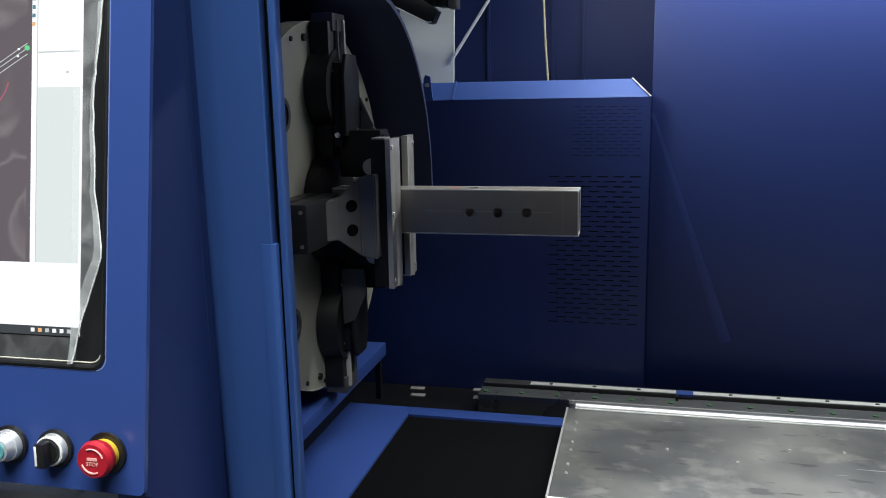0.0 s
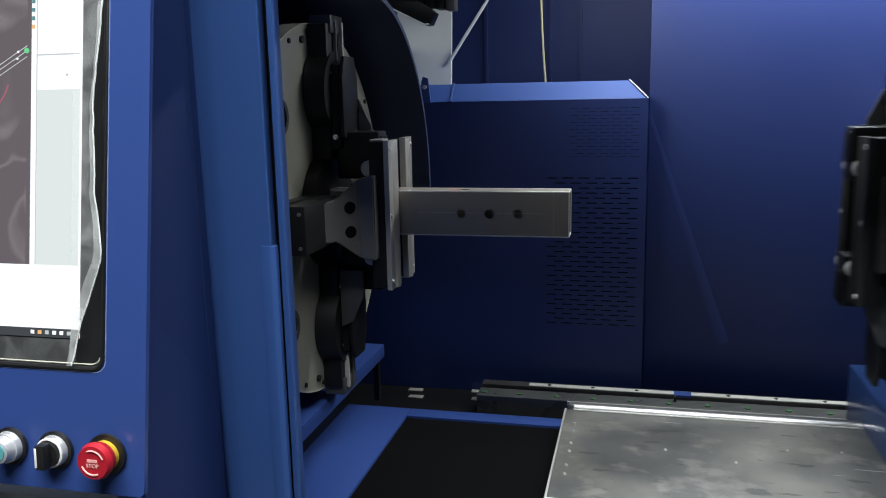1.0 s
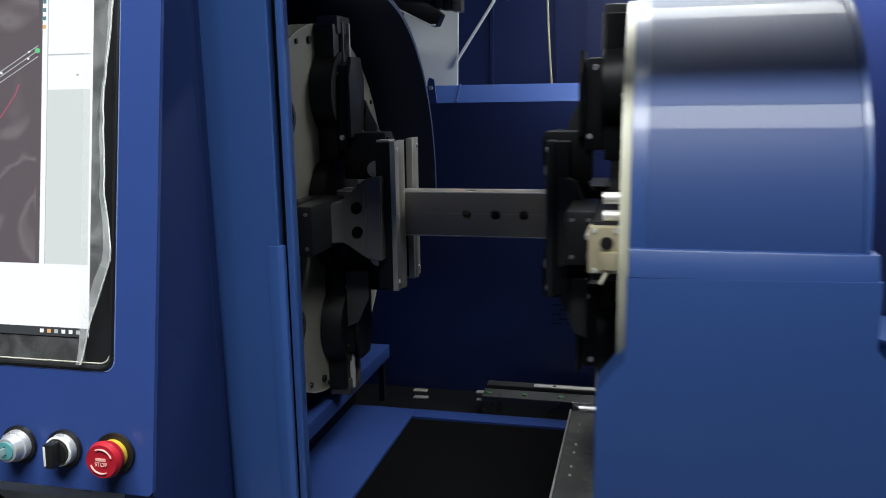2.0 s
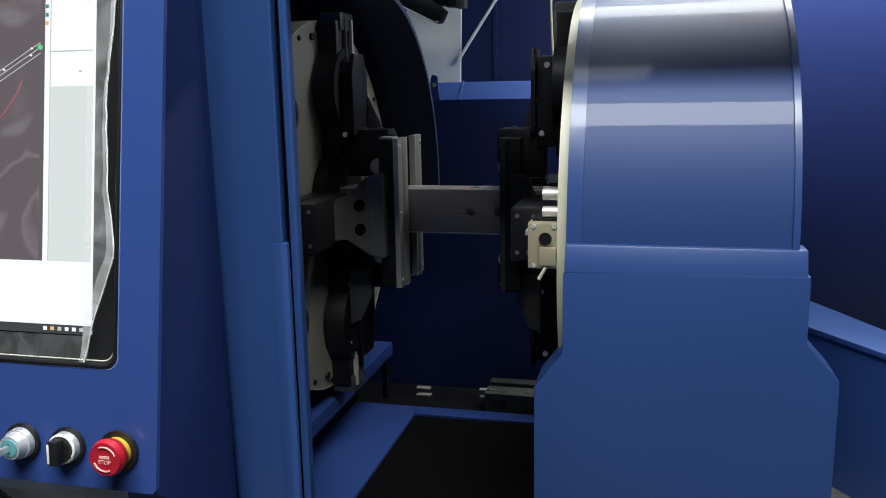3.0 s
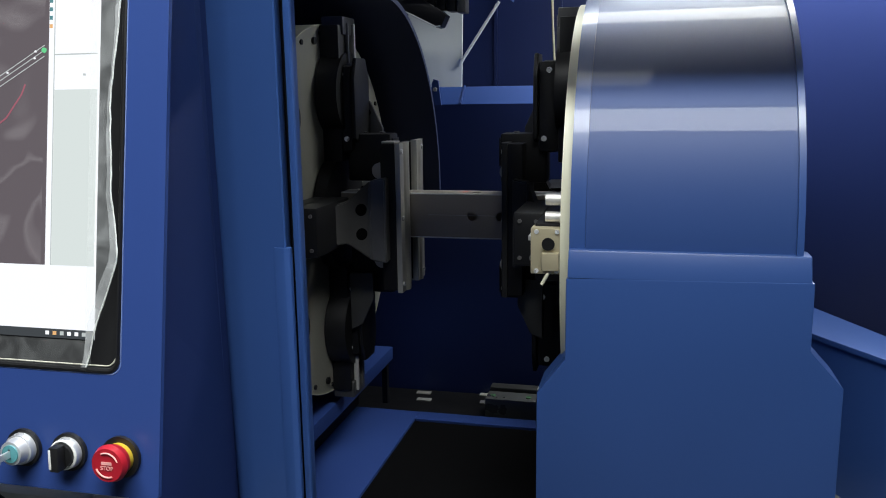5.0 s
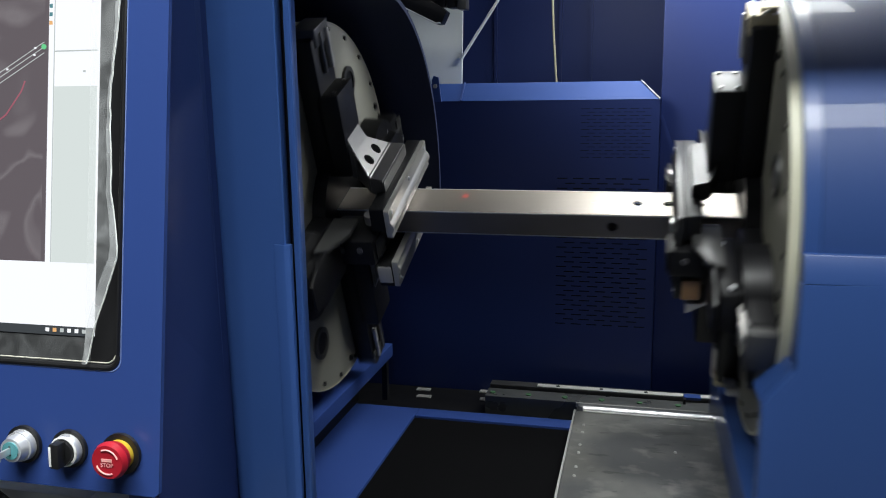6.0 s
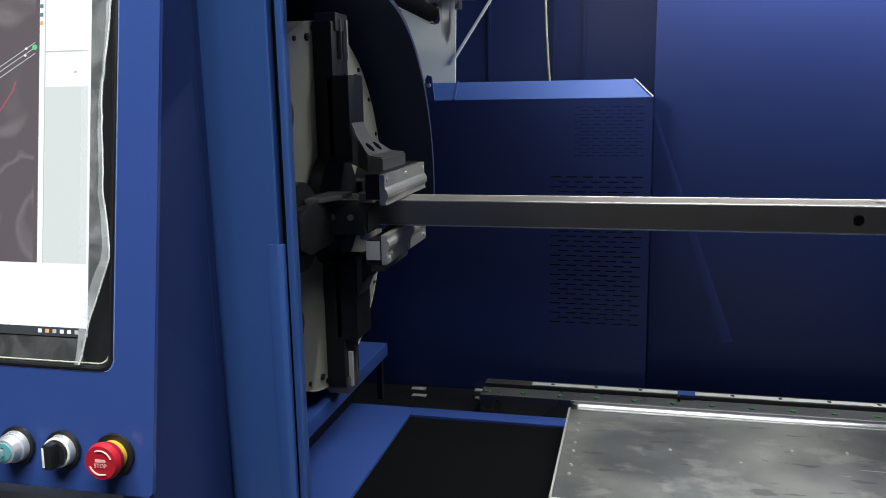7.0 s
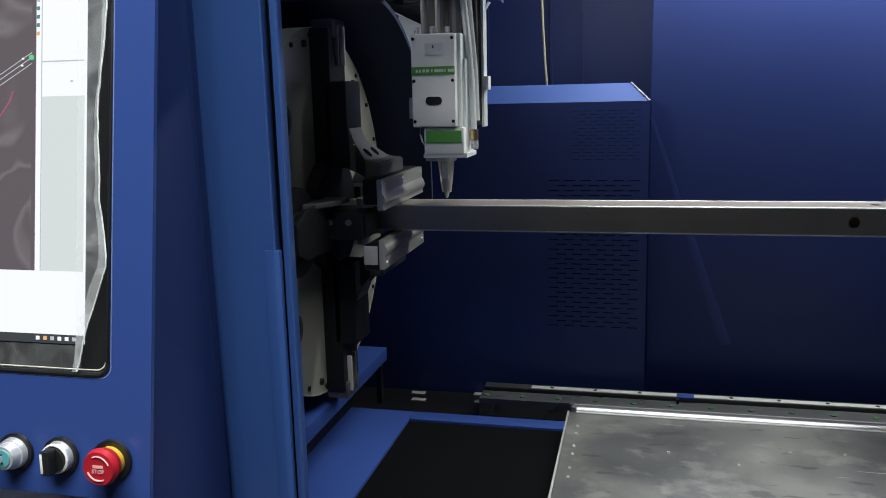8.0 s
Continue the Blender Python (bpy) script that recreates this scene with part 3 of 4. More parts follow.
def pillar():
    t = thing("enclosure_pillar", "rounded blue sheet steel enclosure pillar", "pillar")
    pts = [(-0.5475, 0.966)] + [(-0.546 + 0.02 * (1 - math.cos(radians(a))), 0.966 - 0.016 * math.sin(radians(a))) for a in range(15, 76, 15)]
    pts += [(-0.512, 0.9495), (-0.483, 0.9550), (-0.4545, 0.9500), (-0.4530, 0.9515), (-0.4555, 0.972), (-0.50, 1.05), (-0.9, 1.05), (-0.9, 1.0), (-0.56, 0.985)]
    bm = made(prism, pts, "z", 0.9, 2.6)
    for v in bm.verts:      # the column widens towards the top on the console's side
        if v.co.z > 2 and v.co.x < -0.52 and v.co.y < 0.985:
            v.co.x -= 0.026
    part("column", bm, PILLARPAINT, t)
    part("column_foot", made(prism, pts, "z", 0.0, 0.8995), PILLARPAINT, t)
    part("door_edge", made(prism, [(-0.4460, 0.966), (-0.4440, 0.955), (-0.4350, 0.9525), (-0.4340, 0.957), (-0.4475, 1.0), (-0.48, 1.03)], "z", 0.0, 2.6, 0.0015), PILLARPAINT, t)
    # black strip added in the slot to stand for its shaded depth
    part("slot_dark_strip", boxed(-0.4660, -0.4535, 0.985, 0.990, 0.0, 2.6), RUBBER, t, "black strip for the slot's dark depth")
    part("lower_cover", made(prism, [(-0.4700, 0.9515), (-0.4550, 0.9485), (-0.4475, 0.9500), (-0.4480, 0.960), (-0.4700, 0.962)], "z", 0.0, 1.312, 0.001), PILLARPAINT, t)


def buttons():
    base = Matrix.Translation((-0.522, 0.664, 1.151)) @ pose(0, 0, 0, -10)
    def at(x, z):
        return base @ Matrix.Translation((x, -0.001, z)) @ pose(0, 0, 0, 7)
    # emergency stop
    t = thing("emergency_stop_button", "red mushroom emergency stop with yellow collar", "button")
    t.matrix_world = at(0.0165, 0.004)
    part("collar", made(cyl, (0, 0, 0), (0, -0.012, 0), 0.0150, 0.0155, 28), YELLOW, t, "yellow collar")
    bm = made(cyl, (0, -0.011, 0), (0, -0.019, 0), 0.0165, 0.0188, 32)
    cyl(bm, (0, -0.019, 0), (0, -0.0245, 0), 0.0188, 0.0165, 32)
    head = part("mushroom_head", bm, RED, t)
    bm = bmesh.new()
    for a0 in (20, 200):
        tube_path(bm, [(0.0122 * math.cos(radians(a0 + k * 12)), -0.0248, 0.0122 * math.sin(radians(a0 + k * 12))) for k in range(9)], 0.0009, 5)
    part("arrow_mark", bm, PINK, head)
    part("worn_lettering", boxed(-0.0055, 0.0055, -0.0252, -0.0246, 0.0006, 0.0034), PINK, head)
    cu = bpy.data.curves.new("stop_lettering", "FONT")
    cu.body, cu.size, cu.extrude, cu.align_x = "STOP", 0.0058, 0.0002, "CENTER"
    tmp = new("stop_lettering", cu)
    bpy.context.view_layer.update()
    me = bpy.data.meshes.new_from_object(tmp.evaluated_get(bpy.context.evaluated_depsgraph_get()))
    bpy.data.objects.remove(tmp)
    me.transform(Matrix.Translation((0, -0.0250, -0.0048)) @ Matrix.Rotation(radians(90), 4, "X"))
    me.materials.clear()
    me.materials.append(PINK)
    new("stop_lettering", me).parent = head
    # black disc drawn in place of the button's cast shadow on the panel
    part("base_shadow_ring", made(cyl, (0, 0, 0), (0, -0.004, 0), 0.021, None, 28), RUBBER, t)
    # selector and key switch
    for name, x, lab in (("selector_switch", -0.042, "black selector knob in chrome ring"), ("key_switch", -0.095, "chrome key switch on the console")):
        t = thing(name, lab, "switch")
        t.matrix_world = at(x, 0.004)
        part("base_ring", made(cyl, (0, 0, 0), (0, -0.004, 0), 0.0195, None, 28), RUBBER, t)
        part("chrome_bezel", made(cyl, (0, 0, 0), (0, -0.011, 0), 0.0165, 0.0155, 28), CHROME, t)
        if name == "selector_switch":
            part("knob_base", made(cyl, (0, -0.010, 0), (0, -0.015, 0), 0.0125, 0.012, 24), RUBBER, t)
            part("knob_bar", boxed(-0.005, 0.005, -0.026, -0.014, -0.0125, 0.0125, 0.0015), RUBBER, t)
            part("pointer", boxed(-0.0052, -0.0025, -0.0264, -0.0190, -0.010, 0.010, 0.0005), WHITE, t)
            bm = bmesh.new()
            tube_path(bm, [(0.0140 * math.cos(radians(a)), -0.0112, 0.0140 * math.sin(radians(a))) for a in range(0, 361, 15)], 0.0016, 6)
            part("bezel_rim", bm, WHITE, t, "bright bezel rim")
        else:
            part("key_barrel", made(cyl, (0, -0.010, 0), (0, -0.021, 0), 0.0140, 0.0120, 28), CHROME, t)
            part("key_face", made(cyl, (0, -0.021, 0), (0, -0.0222, 0), 0.0090, None, 24), TEAL, t, "teal key face")
            part("key_slot", boxed(-0.001, 0.001, -0.0226, -0.0220, -0.005, 0.005), RUBBER, t)
            key = part("key", made(box, -0.0012, 0.0012, -0.036, -0.0222, -0.0035, 0.0035, 0.0005), CHROME, t)
            part("key_bow", made(cyl, (-0.0014, -0.043, 0), (0.0014, -0.043, 0), 0.0085, None, 20), CHROME, key)
            part("key_ring", made(tube_path, [(-0.006 - 0.004 * math.cos(radians(a)), -0.045 + 0.004 * math.sin(radians(a)), -0.013 + 0.010 * math.sin(radians(a + 60))) for a in range(0, 361, 20)], 0.0007, 6), CHROME, key)
            part("spare_key", made(prism, [(-0.019, -0.024), (-0.010, -0.022), (-0.006, -0.030), (-0.008, -0.040), (-0.011, -0.062), (-0.015, -0.062), (-0.016, -0.041), (-0.021, -0.033)], "y", -0.047, -0.0455, 0.0004), CHROME, key)


# ---- chucks
def spin(t, k, draw):
    """draw(bm) makes one jaw piece for the -y side; k turns it round the x axis in quarter turns."""
    bm = bmesh.new()
    draw(bm)
    bmesh.ops.transform(bm, matrix=Matrix.Rotation(radians(90 * k), 4, "X"), verts=bm.verts[:])
    return bm


def chuck_rotor(name, label, side):
    """Four-jaw chuck; the disc's face is x = 0 and the jaws stand out along +x (side 1) or -x (side -1)."""
    t = thing(name, label, "chuck", "chucks")
    s = side
    d = 0.166 if s > 0 else 0.112      # reach of the pads
    f = 0.02 if s > 0 else 0.0         # the disc's face

    def add(nm, k, draw, material, lab="", under=None):
        bm = spin(t, k, draw)
        if s < 0:
            bmesh.ops.scale(bm, vec=(-1, 1, 1), verts=bm.verts[:])
            bmesh.ops.reverse_faces(bm, faces=bm.faces[:])
        return part(nm, bm, material, under or t, lab)
    disc = add("face_disc", 0, lambda bm: cyl(bm, (f - 0.05, 0, 0), (f, 0, 0), 0.417 if s > 0 else 0.432, None, 96), TURNED if s > 0 else FACEPLATE, "turned pale steel face disc" if s > 0 else "olive face plate with shade in its colour")
    if s < 0:
        add("disc_rim", 0, lambda bm: arc_shell(bm, -0.05, 0.001, 0.4325, 0.4385, 0, 360, 96), CREAM, "cream painted rim")
    for k in range(4):
        wide = k % 2 == 0
        slide = add("slide_rail", k, lambda bm: box(bm, f, f + 0.045, -0.415, -0.12, -0.050, 0.050, 0.004), BLACK)
        add("slide_end_block", k, lambda bm: box(bm, f, f + 0.050, -0.434, -0.395, -0.034, 0.044, 0.003), TANBLOCK if s < 0 and wide else DARKSTEEL)
        add("slide_gib", k, lambda bm: box(bm, f + 0.0455, f + 0.056, -0.42, -0.335, 0.020, 0.028, 0.001), STEEL, under=slide)
        add("slide_gib", k, lambda bm: box(bm, f + 0.0455, f + 0.054, -0.42, -0.335, -0.014, -0.008, 0.001), JAWSTEEL, under=slide)
        if s < 0 and wide:
            for z in (0.058, 0.088):
                add("guide_pin", k, lambda bm: cyl(bm, (0, -0.405, z), (0.028, -0.405, z), 0.010, None, 16), STEEL)
            add("pipe_fitting", k, lambda bm: cyl(bm, (0.02, -0.44, 0.018), (0.02, -0.43, 0.018), 0.011, 0.009, 14), BLACK)
            add("valve_block", k, lambda bm: box(bm, 0.002, 0.030, -0.446, -0.432, -0.026, 0.004, 0.002), TANBLOCK)
            add("valve_lever", k, lambda bm: cyl(bm, (0.018, -0.44, -0.028), (0.030, -0.442, -0.050), 0.003, None, 8), CREAM)
            for x in (0.006, 0.040):
                for z in (-0.028, 0.038):
                    add("block_bolt", k, lambda bm: cyl(bm, (x, -0.436, z), (x, -0.431, z), 0.004, None, 8), CHROME)
        if wide:
            add("carriage", k, lambda bm: box(bm, 0.045, 0.10, -0.30, -0.11, -0.05, 0.05, 0.006), BLACK)

            xs = (0.05, 0.085, 0.112, d - 0.015, d + 0.018) if s > 0 else (0.03, 0.055, 0.078, 0.097, 0.13)
            out = Vector((0.037, xs[2] - xs[3], 0)).normalized()
            mid = Vector((xs[2] + 0.62 * (xs[3] - xs[2]), -0.165 + 0.62 * 0.037, 0))

            def arm(bm):
                rows = []
                for x, ro, ri, hw in zip(xs, (0.30, 0.235, 0.165, 0.128, 0.124), (0.11, 0.11, 0.10, 0.09, 0.085), (0.040, 0.041, 0.045, 0.086, 0.092)):
                    rows.append([bm.verts.new(p) for p in ((x, -ro, -hw), (x, -ro, hw), (x, -ri, hw), (x, -ri, -hw))])
                for p, q in zip(rows, rows[1:]):
                    for m in range(4):
                        bm.faces.new((p[m], p[(m + 1) % 4], q[(m + 1) % 4], q[m]))
                bm.faces.new(rows[0]), bm.faces.new(rows[-1])
                bmesh.ops.bevel(bm, geom=bm.edges[:], offset=0.003, segments=2, affect="EDGES")
            jaw = add("jaw_arm", k, arm, JAWSTEEL if s > 0 else SHADEDJAW, "flared jaw arm with two bolt holes")
            # discs on the slope; the holes' inner shade is their black colour
            for z in (-0.026, 0.026):
                add("bolt_hole", k, lambda bm: cyl(bm, mid - out * 0.02 + Vector((0, 0, z)), mid + out * 0.0008 + Vector((0, 0, z)), 0.013, None, 20), PIT, under=jaw)
            for z in (-0.03, 0.03):
                add("socket_bolt", k, lambda bm: cyl(bm, (0.072, -0.265, z), (0.072, -0.25, z), 0.006, None, 12), STEEL, under=jaw)
            add("pad_backing", k, lambda bm: box(bm, d, d + 0.032, -0.096, -0.042, -0.158, 0.162, 0.003), BLACK)
            wave = [(d + 0.0325, -0.094), (d + 0.044, -0.094), (d + 0.044, -0.068), (d + 0.048, -0.062), (d + 0.051, -0.054), (d + 0.050, -0.047), (d + 0.046, -0.042), (d + 0.045, -0.037), (d + 0.047, -0.0315), (d + 0.0325, -0.0315)]
            pad = add("jaw_pad", k, lambda bm: prism(bm, wave, "z", -0.163, 0.163, 0.0008), SHADEDJAW if s < 0 else PADSTEEL, "tall machined grip pad")
            for x in (0.058, 0.088):
                for z in (-0.034, 0.034):
                    add("carriage_bolt", k, lambda bm: cyl(bm, (x, -0.299, z), (x, -0.303, z), 0.0038, None, 12), JAWSTEEL)
            if s > 0:
                add("pad_cap", k, lambda bm: box(bm, d, d + 0.03, -0.084, -0.044, 0.1625, 0.166, 0.001), STEEL)
            elif k == 2:
                add("pad_liner", k, lambda bm: box(bm, d - 0.004, d + 0.0295, -0.090, -0.044, 0.1625, 0.172, 0.002), COPPER, "copper coloured end liner")
                add("liner_wedge", k, lambda bm: prism(bm, [(d - 0.02, -0.102), (d + 0.02, -0.102), (d + 0.02, -0.128)], "z", 0.10, 0.168, 0.001), STEEL)
            for z in (-0.145, 0.0, 0.145):
                add("pad_screw", k, lambda bm: cyl(bm, (d + 0.0435, -0.082, z), (d + 0.0465, -0.082, z), 0.005, None, 12), CHROME, under=pad)
        else:
            car = add("carriage", k, lambda bm: box(bm, 0.040, 0.088, -0.33, -0.14, -0.044, 0.044, 0.014), BLACK)
            add("round_boss", k, lambda bm: cyl(bm, (f + 0.002, -0.268, 0), (f + 0.050, -0.268, 0), 0.094, 0.090, 40), BLACK)
            add("boss_cover", k, lambda bm: prism(bm, [(-0.345, -0.03), (-0.30, -0.05), (-0.17, -0.05), (-0.15, 0.0), (-0.17, 0.05), (-0.30, 0.05), (-0.345, 0.03)], "x", 0.0885, 0.098, 0.003), BLACK)
            plate = add("bracket_plate", k, lambda bm: prism(bm, [(0.074, -0.262), (0.100, -0.250), (0.128, -0.19), (0.128, -0.13), (0.074, -0.13)], "z", 0.046, 0.056, 0.001), DARKSTEEL)
            # plate holes are black discs too, shade in the colour
            for x, y in ((0.094, -0.225), (0.108, -0.165)):
                add("plate_hole", k, lambda bm: cyl(bm, (x, y, 0.044), (x, y, 0.0445), 0.008, None, 16), PIT, under=plate)
            for x, y in ((0.065, -0.31), (0.075, -0.17)):
                for z in (-0.0445, 0.0445):
                    add("carriage_bolt", k, lambda bm: cyl(bm, (x, y, z * 0.96), (x, y, z * 1.07), 0.006, None, 10), CHROME, under=car)
            for z in (-0.04, 0.04):
                add("carriage_bolt", k, lambda bm: cyl(bm, (0.086, -0.24, z * 0.7), (0.092, -0.24, z * 0.7), 0.005, None, 10), CHROME, under=car)
            add("roller_arm", k, lambda bm: box(bm, 0.07, 0.17, -0.18, -0.075, -0.03, 0.03, 0.006), BLACK)
            add("wear_plate", k, lambda bm: box(bm, 0.1705, 0.174, -0.17, -0.11, -0.022, 0.022, 0.001), BLACK)
            for x in (0.100, 0.140):
                add("arm_screw", k, lambda bm: cyl(bm, (x, -0.1795, 0.008), (x, -0.183, 0.008), 0.0065, None, 14), JAWSTEEL)
            add("roller", k, lambda bm: cyl(bm, (0.150, -0.100, -0.050), (0.150, -0.100, 0.050), 0.018, None, 20), STEEL)
        for z in (-0.085, 0.085):
            add("face_bolt", k, lambda bm: cyl(bm, (f, -0.38, z), (f + 0.006, -0.38, z), 0.008, None, 12), BLACK, under=disc)
        add("plate_hole", k, lambda bm: cyl(bm, (f, -0.22, 0.22), (f + 0.004, -0.22, 0.22), 0.035, None, 24), BLACK, under=disc)
        add("hole_ring", k, lambda bm: arc_shell(bm, f, f + 0.007, 0.026, 0.037, 0, 360, 28, -0.22, 0.22), DARKSTEEL, under=disc)
    if s > 0:
        add("disc_rim", 0, lambda bm: arc_shell(bm, -0.03, f + 0.0006, 0.4172, 0.4195, 0, 360, 96), CREAM, "cream painted rim")
    add("hub", 0, lambda bm: cyl(bm, (f, 0, 0), (f + 0.03, 0, 0), 0.13, None, 40), BLACK)
    for a in range(0, 360, 15):
        c, q = 0.403 * math.cos(radians(a + 7)), 0.403 * math.sin(radians(a + 7))
        add("rim_bolt", 0, lambda bm: cyl(bm, (f, c, q), (f + 0.004, c, q), 0.0055, None, 10), BLACK, under=disc)
    return t


def fixed_housing():
    t = thing("chuck_housing", "dark blue shroud and base plate around the fixed chuck", "machine housing")
    part("shroud", made(arc_shell, -0.95, -0.575, 0.475, 0.487, -6, 97, 40, AX_Y, AX_Z), SHROUD, t)
    bm = bmesh.new()
    box(bm, -1.3, -0.712, 1.3, 2.21, 0.742, 0.78, 0.003)
    part("base_plate", bm, BLUE, t, "bright blue base plate")
    part("pedestal", boxed(-1.3, -0.80, 1.5, 2.15, 0.62, 0.742), BLACK, t)
    part("headstock", boxed(-1.25, -0.80, 1.4, 2.2, 0.78, 1.65, 0.02), NAVY, t)
    part("spacer_post", boxed(-0.735, -0.72, 2.17, 2.19, 0.62, 0.742), BLACK, t)


def moving_housing():
    """Dome cover and pedestal of the travelling chuck; x = 0 is the disc's face, y and z about the axis."""
    t = thing("travelling_chuck_cover", "glossy blue domed cover and pedestal of travelling chuck", "machine housing")
    x0, x1 = 0.042, 0.368
    part("dome", made(arc_shell, x0, x1, 0.44, 0.46, -2, 182, 72), DOME, t, "glossy blue cylindrical dome")
    part("collar_ring", made(arc_shell, 0.016, 0.0415, 0.38, 0.4585, 0, 360, 72), COVERPAINT, t)
    for a in (x1 - 0.010,):
        part("dome_rim", made(arc_shell, a, a + 0.010, 0.4605, 0.4665, -2, 182, 72), COVERPAINT, t)
    part("rear_disc", made(arc_shell, x1 - 0.02, x1 - 0.005, 0.05, 0.44, 0, 360, 64), COVERPAINT, t)
    z = 1.237
    # skirt strip, then the flared pedestal front
    yf = 1.295 - 1.78
    bm = bmesh.new()
    prism(bm, [(0.014, -0.028), (0.384, -0.022), (0.384, -0.128), (0.434, -0.184), (0.434, -0.65), (-0.032, -0.65), (-0.032, -0.225), (0.014, -0.164)], "y", yf, yf + 0.03, 0.003)
    part("pedestal_front", bm, COVERPAINT, t)
    bm = bmesh.new()
    prism(bm, [(yf, -0.0275), (yf + 0.014, 0.016), (yf + 0.06, 0.016), (yf + 0.06, -0.0275)], "x", 0.016, 0.380, 0.003)
    part("shoulder", bm, COVERPAINT, t)
    part("pedestal_side", boxed(0.020, 0.05, yf + 0.031, 0.40, -0.60, -0.12), COVERPAINT, t)
    part("pedestal_side", boxed(0.35, 0.38, yf + 0.031, 0.40, -0.60, -0.12), COVERPAINT, t)
    part("pedestal_foot", boxed(-0.03, 0.43, yf + 0.031, 0.44, -0.62, -0.45, 0.004), COVERPAINT, t)
    for pts in ([(0.384, -0.128), (0.434, -0.184), (0.430, -0.188), (0.380, -0.132)], [(0.014, -0.164), (-0.032, -0.225), (-0.028, -0.229), (0.018, -0.168)]):
        part("flare_return", made(prism, pts, "y", yf + 0.0305, yf + 0.11), COVERPAINT, t)
    part("guard_flange", made(prism, [(0.400, 0.514), (0.525, 0.232), (0.810, -0.400), (0.730, -0.380), (0.483, 0.004), (0.400, 0.134)], "z", -0.249, -0.237, 0.002), COVERPAINT, t, "blue guard flange")
    part("guard_side", made(prism, [(0.400, 0.480), (0.520, 0.215), (0.785, -0.375), (0.725, -0.360), (0.486, 0.010), (0.400, 0.144)], "z", -0.60, -0.2495), COVERPAINT, t)
    return t


def rounded(h, w, r, n=4):
    out = []
    for cy, cz, a0 in ((w - r, h - r, 0), (-w + r, h - r, 90), (-w + r, -h + r, 180), (w - r, -h + r, 270)):
        out += [(cy + r * math.cos(radians(a0 + 90 * k / n)), cz + r * math.sin(radians(a0 + 90 * k / n))) for k in range(n + 1)]
    return out


def hollow(bm, x0, x1, h, w, th):
    o, i = rounded(h, w, 0.005), rounded(h - th, w - th, 0.003)
    loops = [[bm.verts.new((x, *p)) for p in ring] for x in (x0, x1) for ring in (o, i)]
    n = len(o)
    for a, c in ((0, 2), (1, 3), (0, 1), (2, 3)):
        for k in range(n):
            bm.faces.new((loops[a][k], loops[a][(k + 1) % n], loops[c][(k + 1) % n], loops[c][k]))
    bmesh.ops.recalc_face_normals(bm, faces=bm.faces[:])


def tube():
    t = thing("steel_tube", "mill finish rectangular steel tube with drilled holes", "steel tube")
    # long axis x, the free end at x = 0
    h, w, length, th = 0.05, 0.0285, 2.2, 0.003
    wall = part("tube_wall", made(hollow, -length, -0.0065, h, w, th), TUBE, t)
    # holes go through the sheet
    bm = bmesh.new()
    for x in (-0.115, -0.178, -0.241):
        cyl(bm, (x, -w - 0.01, 0), (x, -w + 0.01, 0), 0.0105, None, 24)
    cyl(bm, (-0.29, 0, -h - 0.01), (-0.29, 0, -h + 0.01), 0.011, None, 24)
    cyl(bm, (-0.236, 0, h - 0.01), (-0.236, 0, h + 0.01), 0.011, None, 24)
    cutter = part("cutter", bm, TUBE)
    cut = wall.modifiers.new("holes", "BOOLEAN")
    cut.operation, cut.object, cut.solver = "DIFFERENCE", cutter, "EXACT"
    bpy.context.view_layer.update()
    me = bpy.data.meshes.new_from_object(wall.evaluated_get(bpy.context.evaluated_depsgraph_get()))
    wall.modifiers.clear()
    wall.data = me
    me.set_sharp_from_angle(angle=radians(25))
    me.polygons.foreach_set("use_smooth", [False] * len(me.polygons))
    bpy.data.objects.remove(cutter)
    part("cut_end", made(hollow, -0.0063, -0.0045, h, w, th), TUBEEDGE, t, "bright freshly cut end")
    # bright steel strips paint in the highlight along the tube's four corners
    for y, z in ((-w, h), (w, h), (-w, -h), (w, -h)):
        c = Vector((0, y - math.copysign(0.0016, y), z - math.copysign(0.0016, z)))
        part("corner_highlight", made(tube_path, [(-length, c.y, c.z), (-0.0065, c.y, c.z)], 0.0018, 8), TUBEEDGE, t, "bright strip painted as the corner's highlight")
    part("scribed_line", boxed(-0.34, -0.06, -w - 0.0003, -w - 0.0001, 0.0015, 0.0022), STEEL, t)
    part("scribed_line", boxed(-0.038, -0.0375, -w - 0.0003, -w - 0.0001, -0.045, 0.045), STEEL, t)
    return t


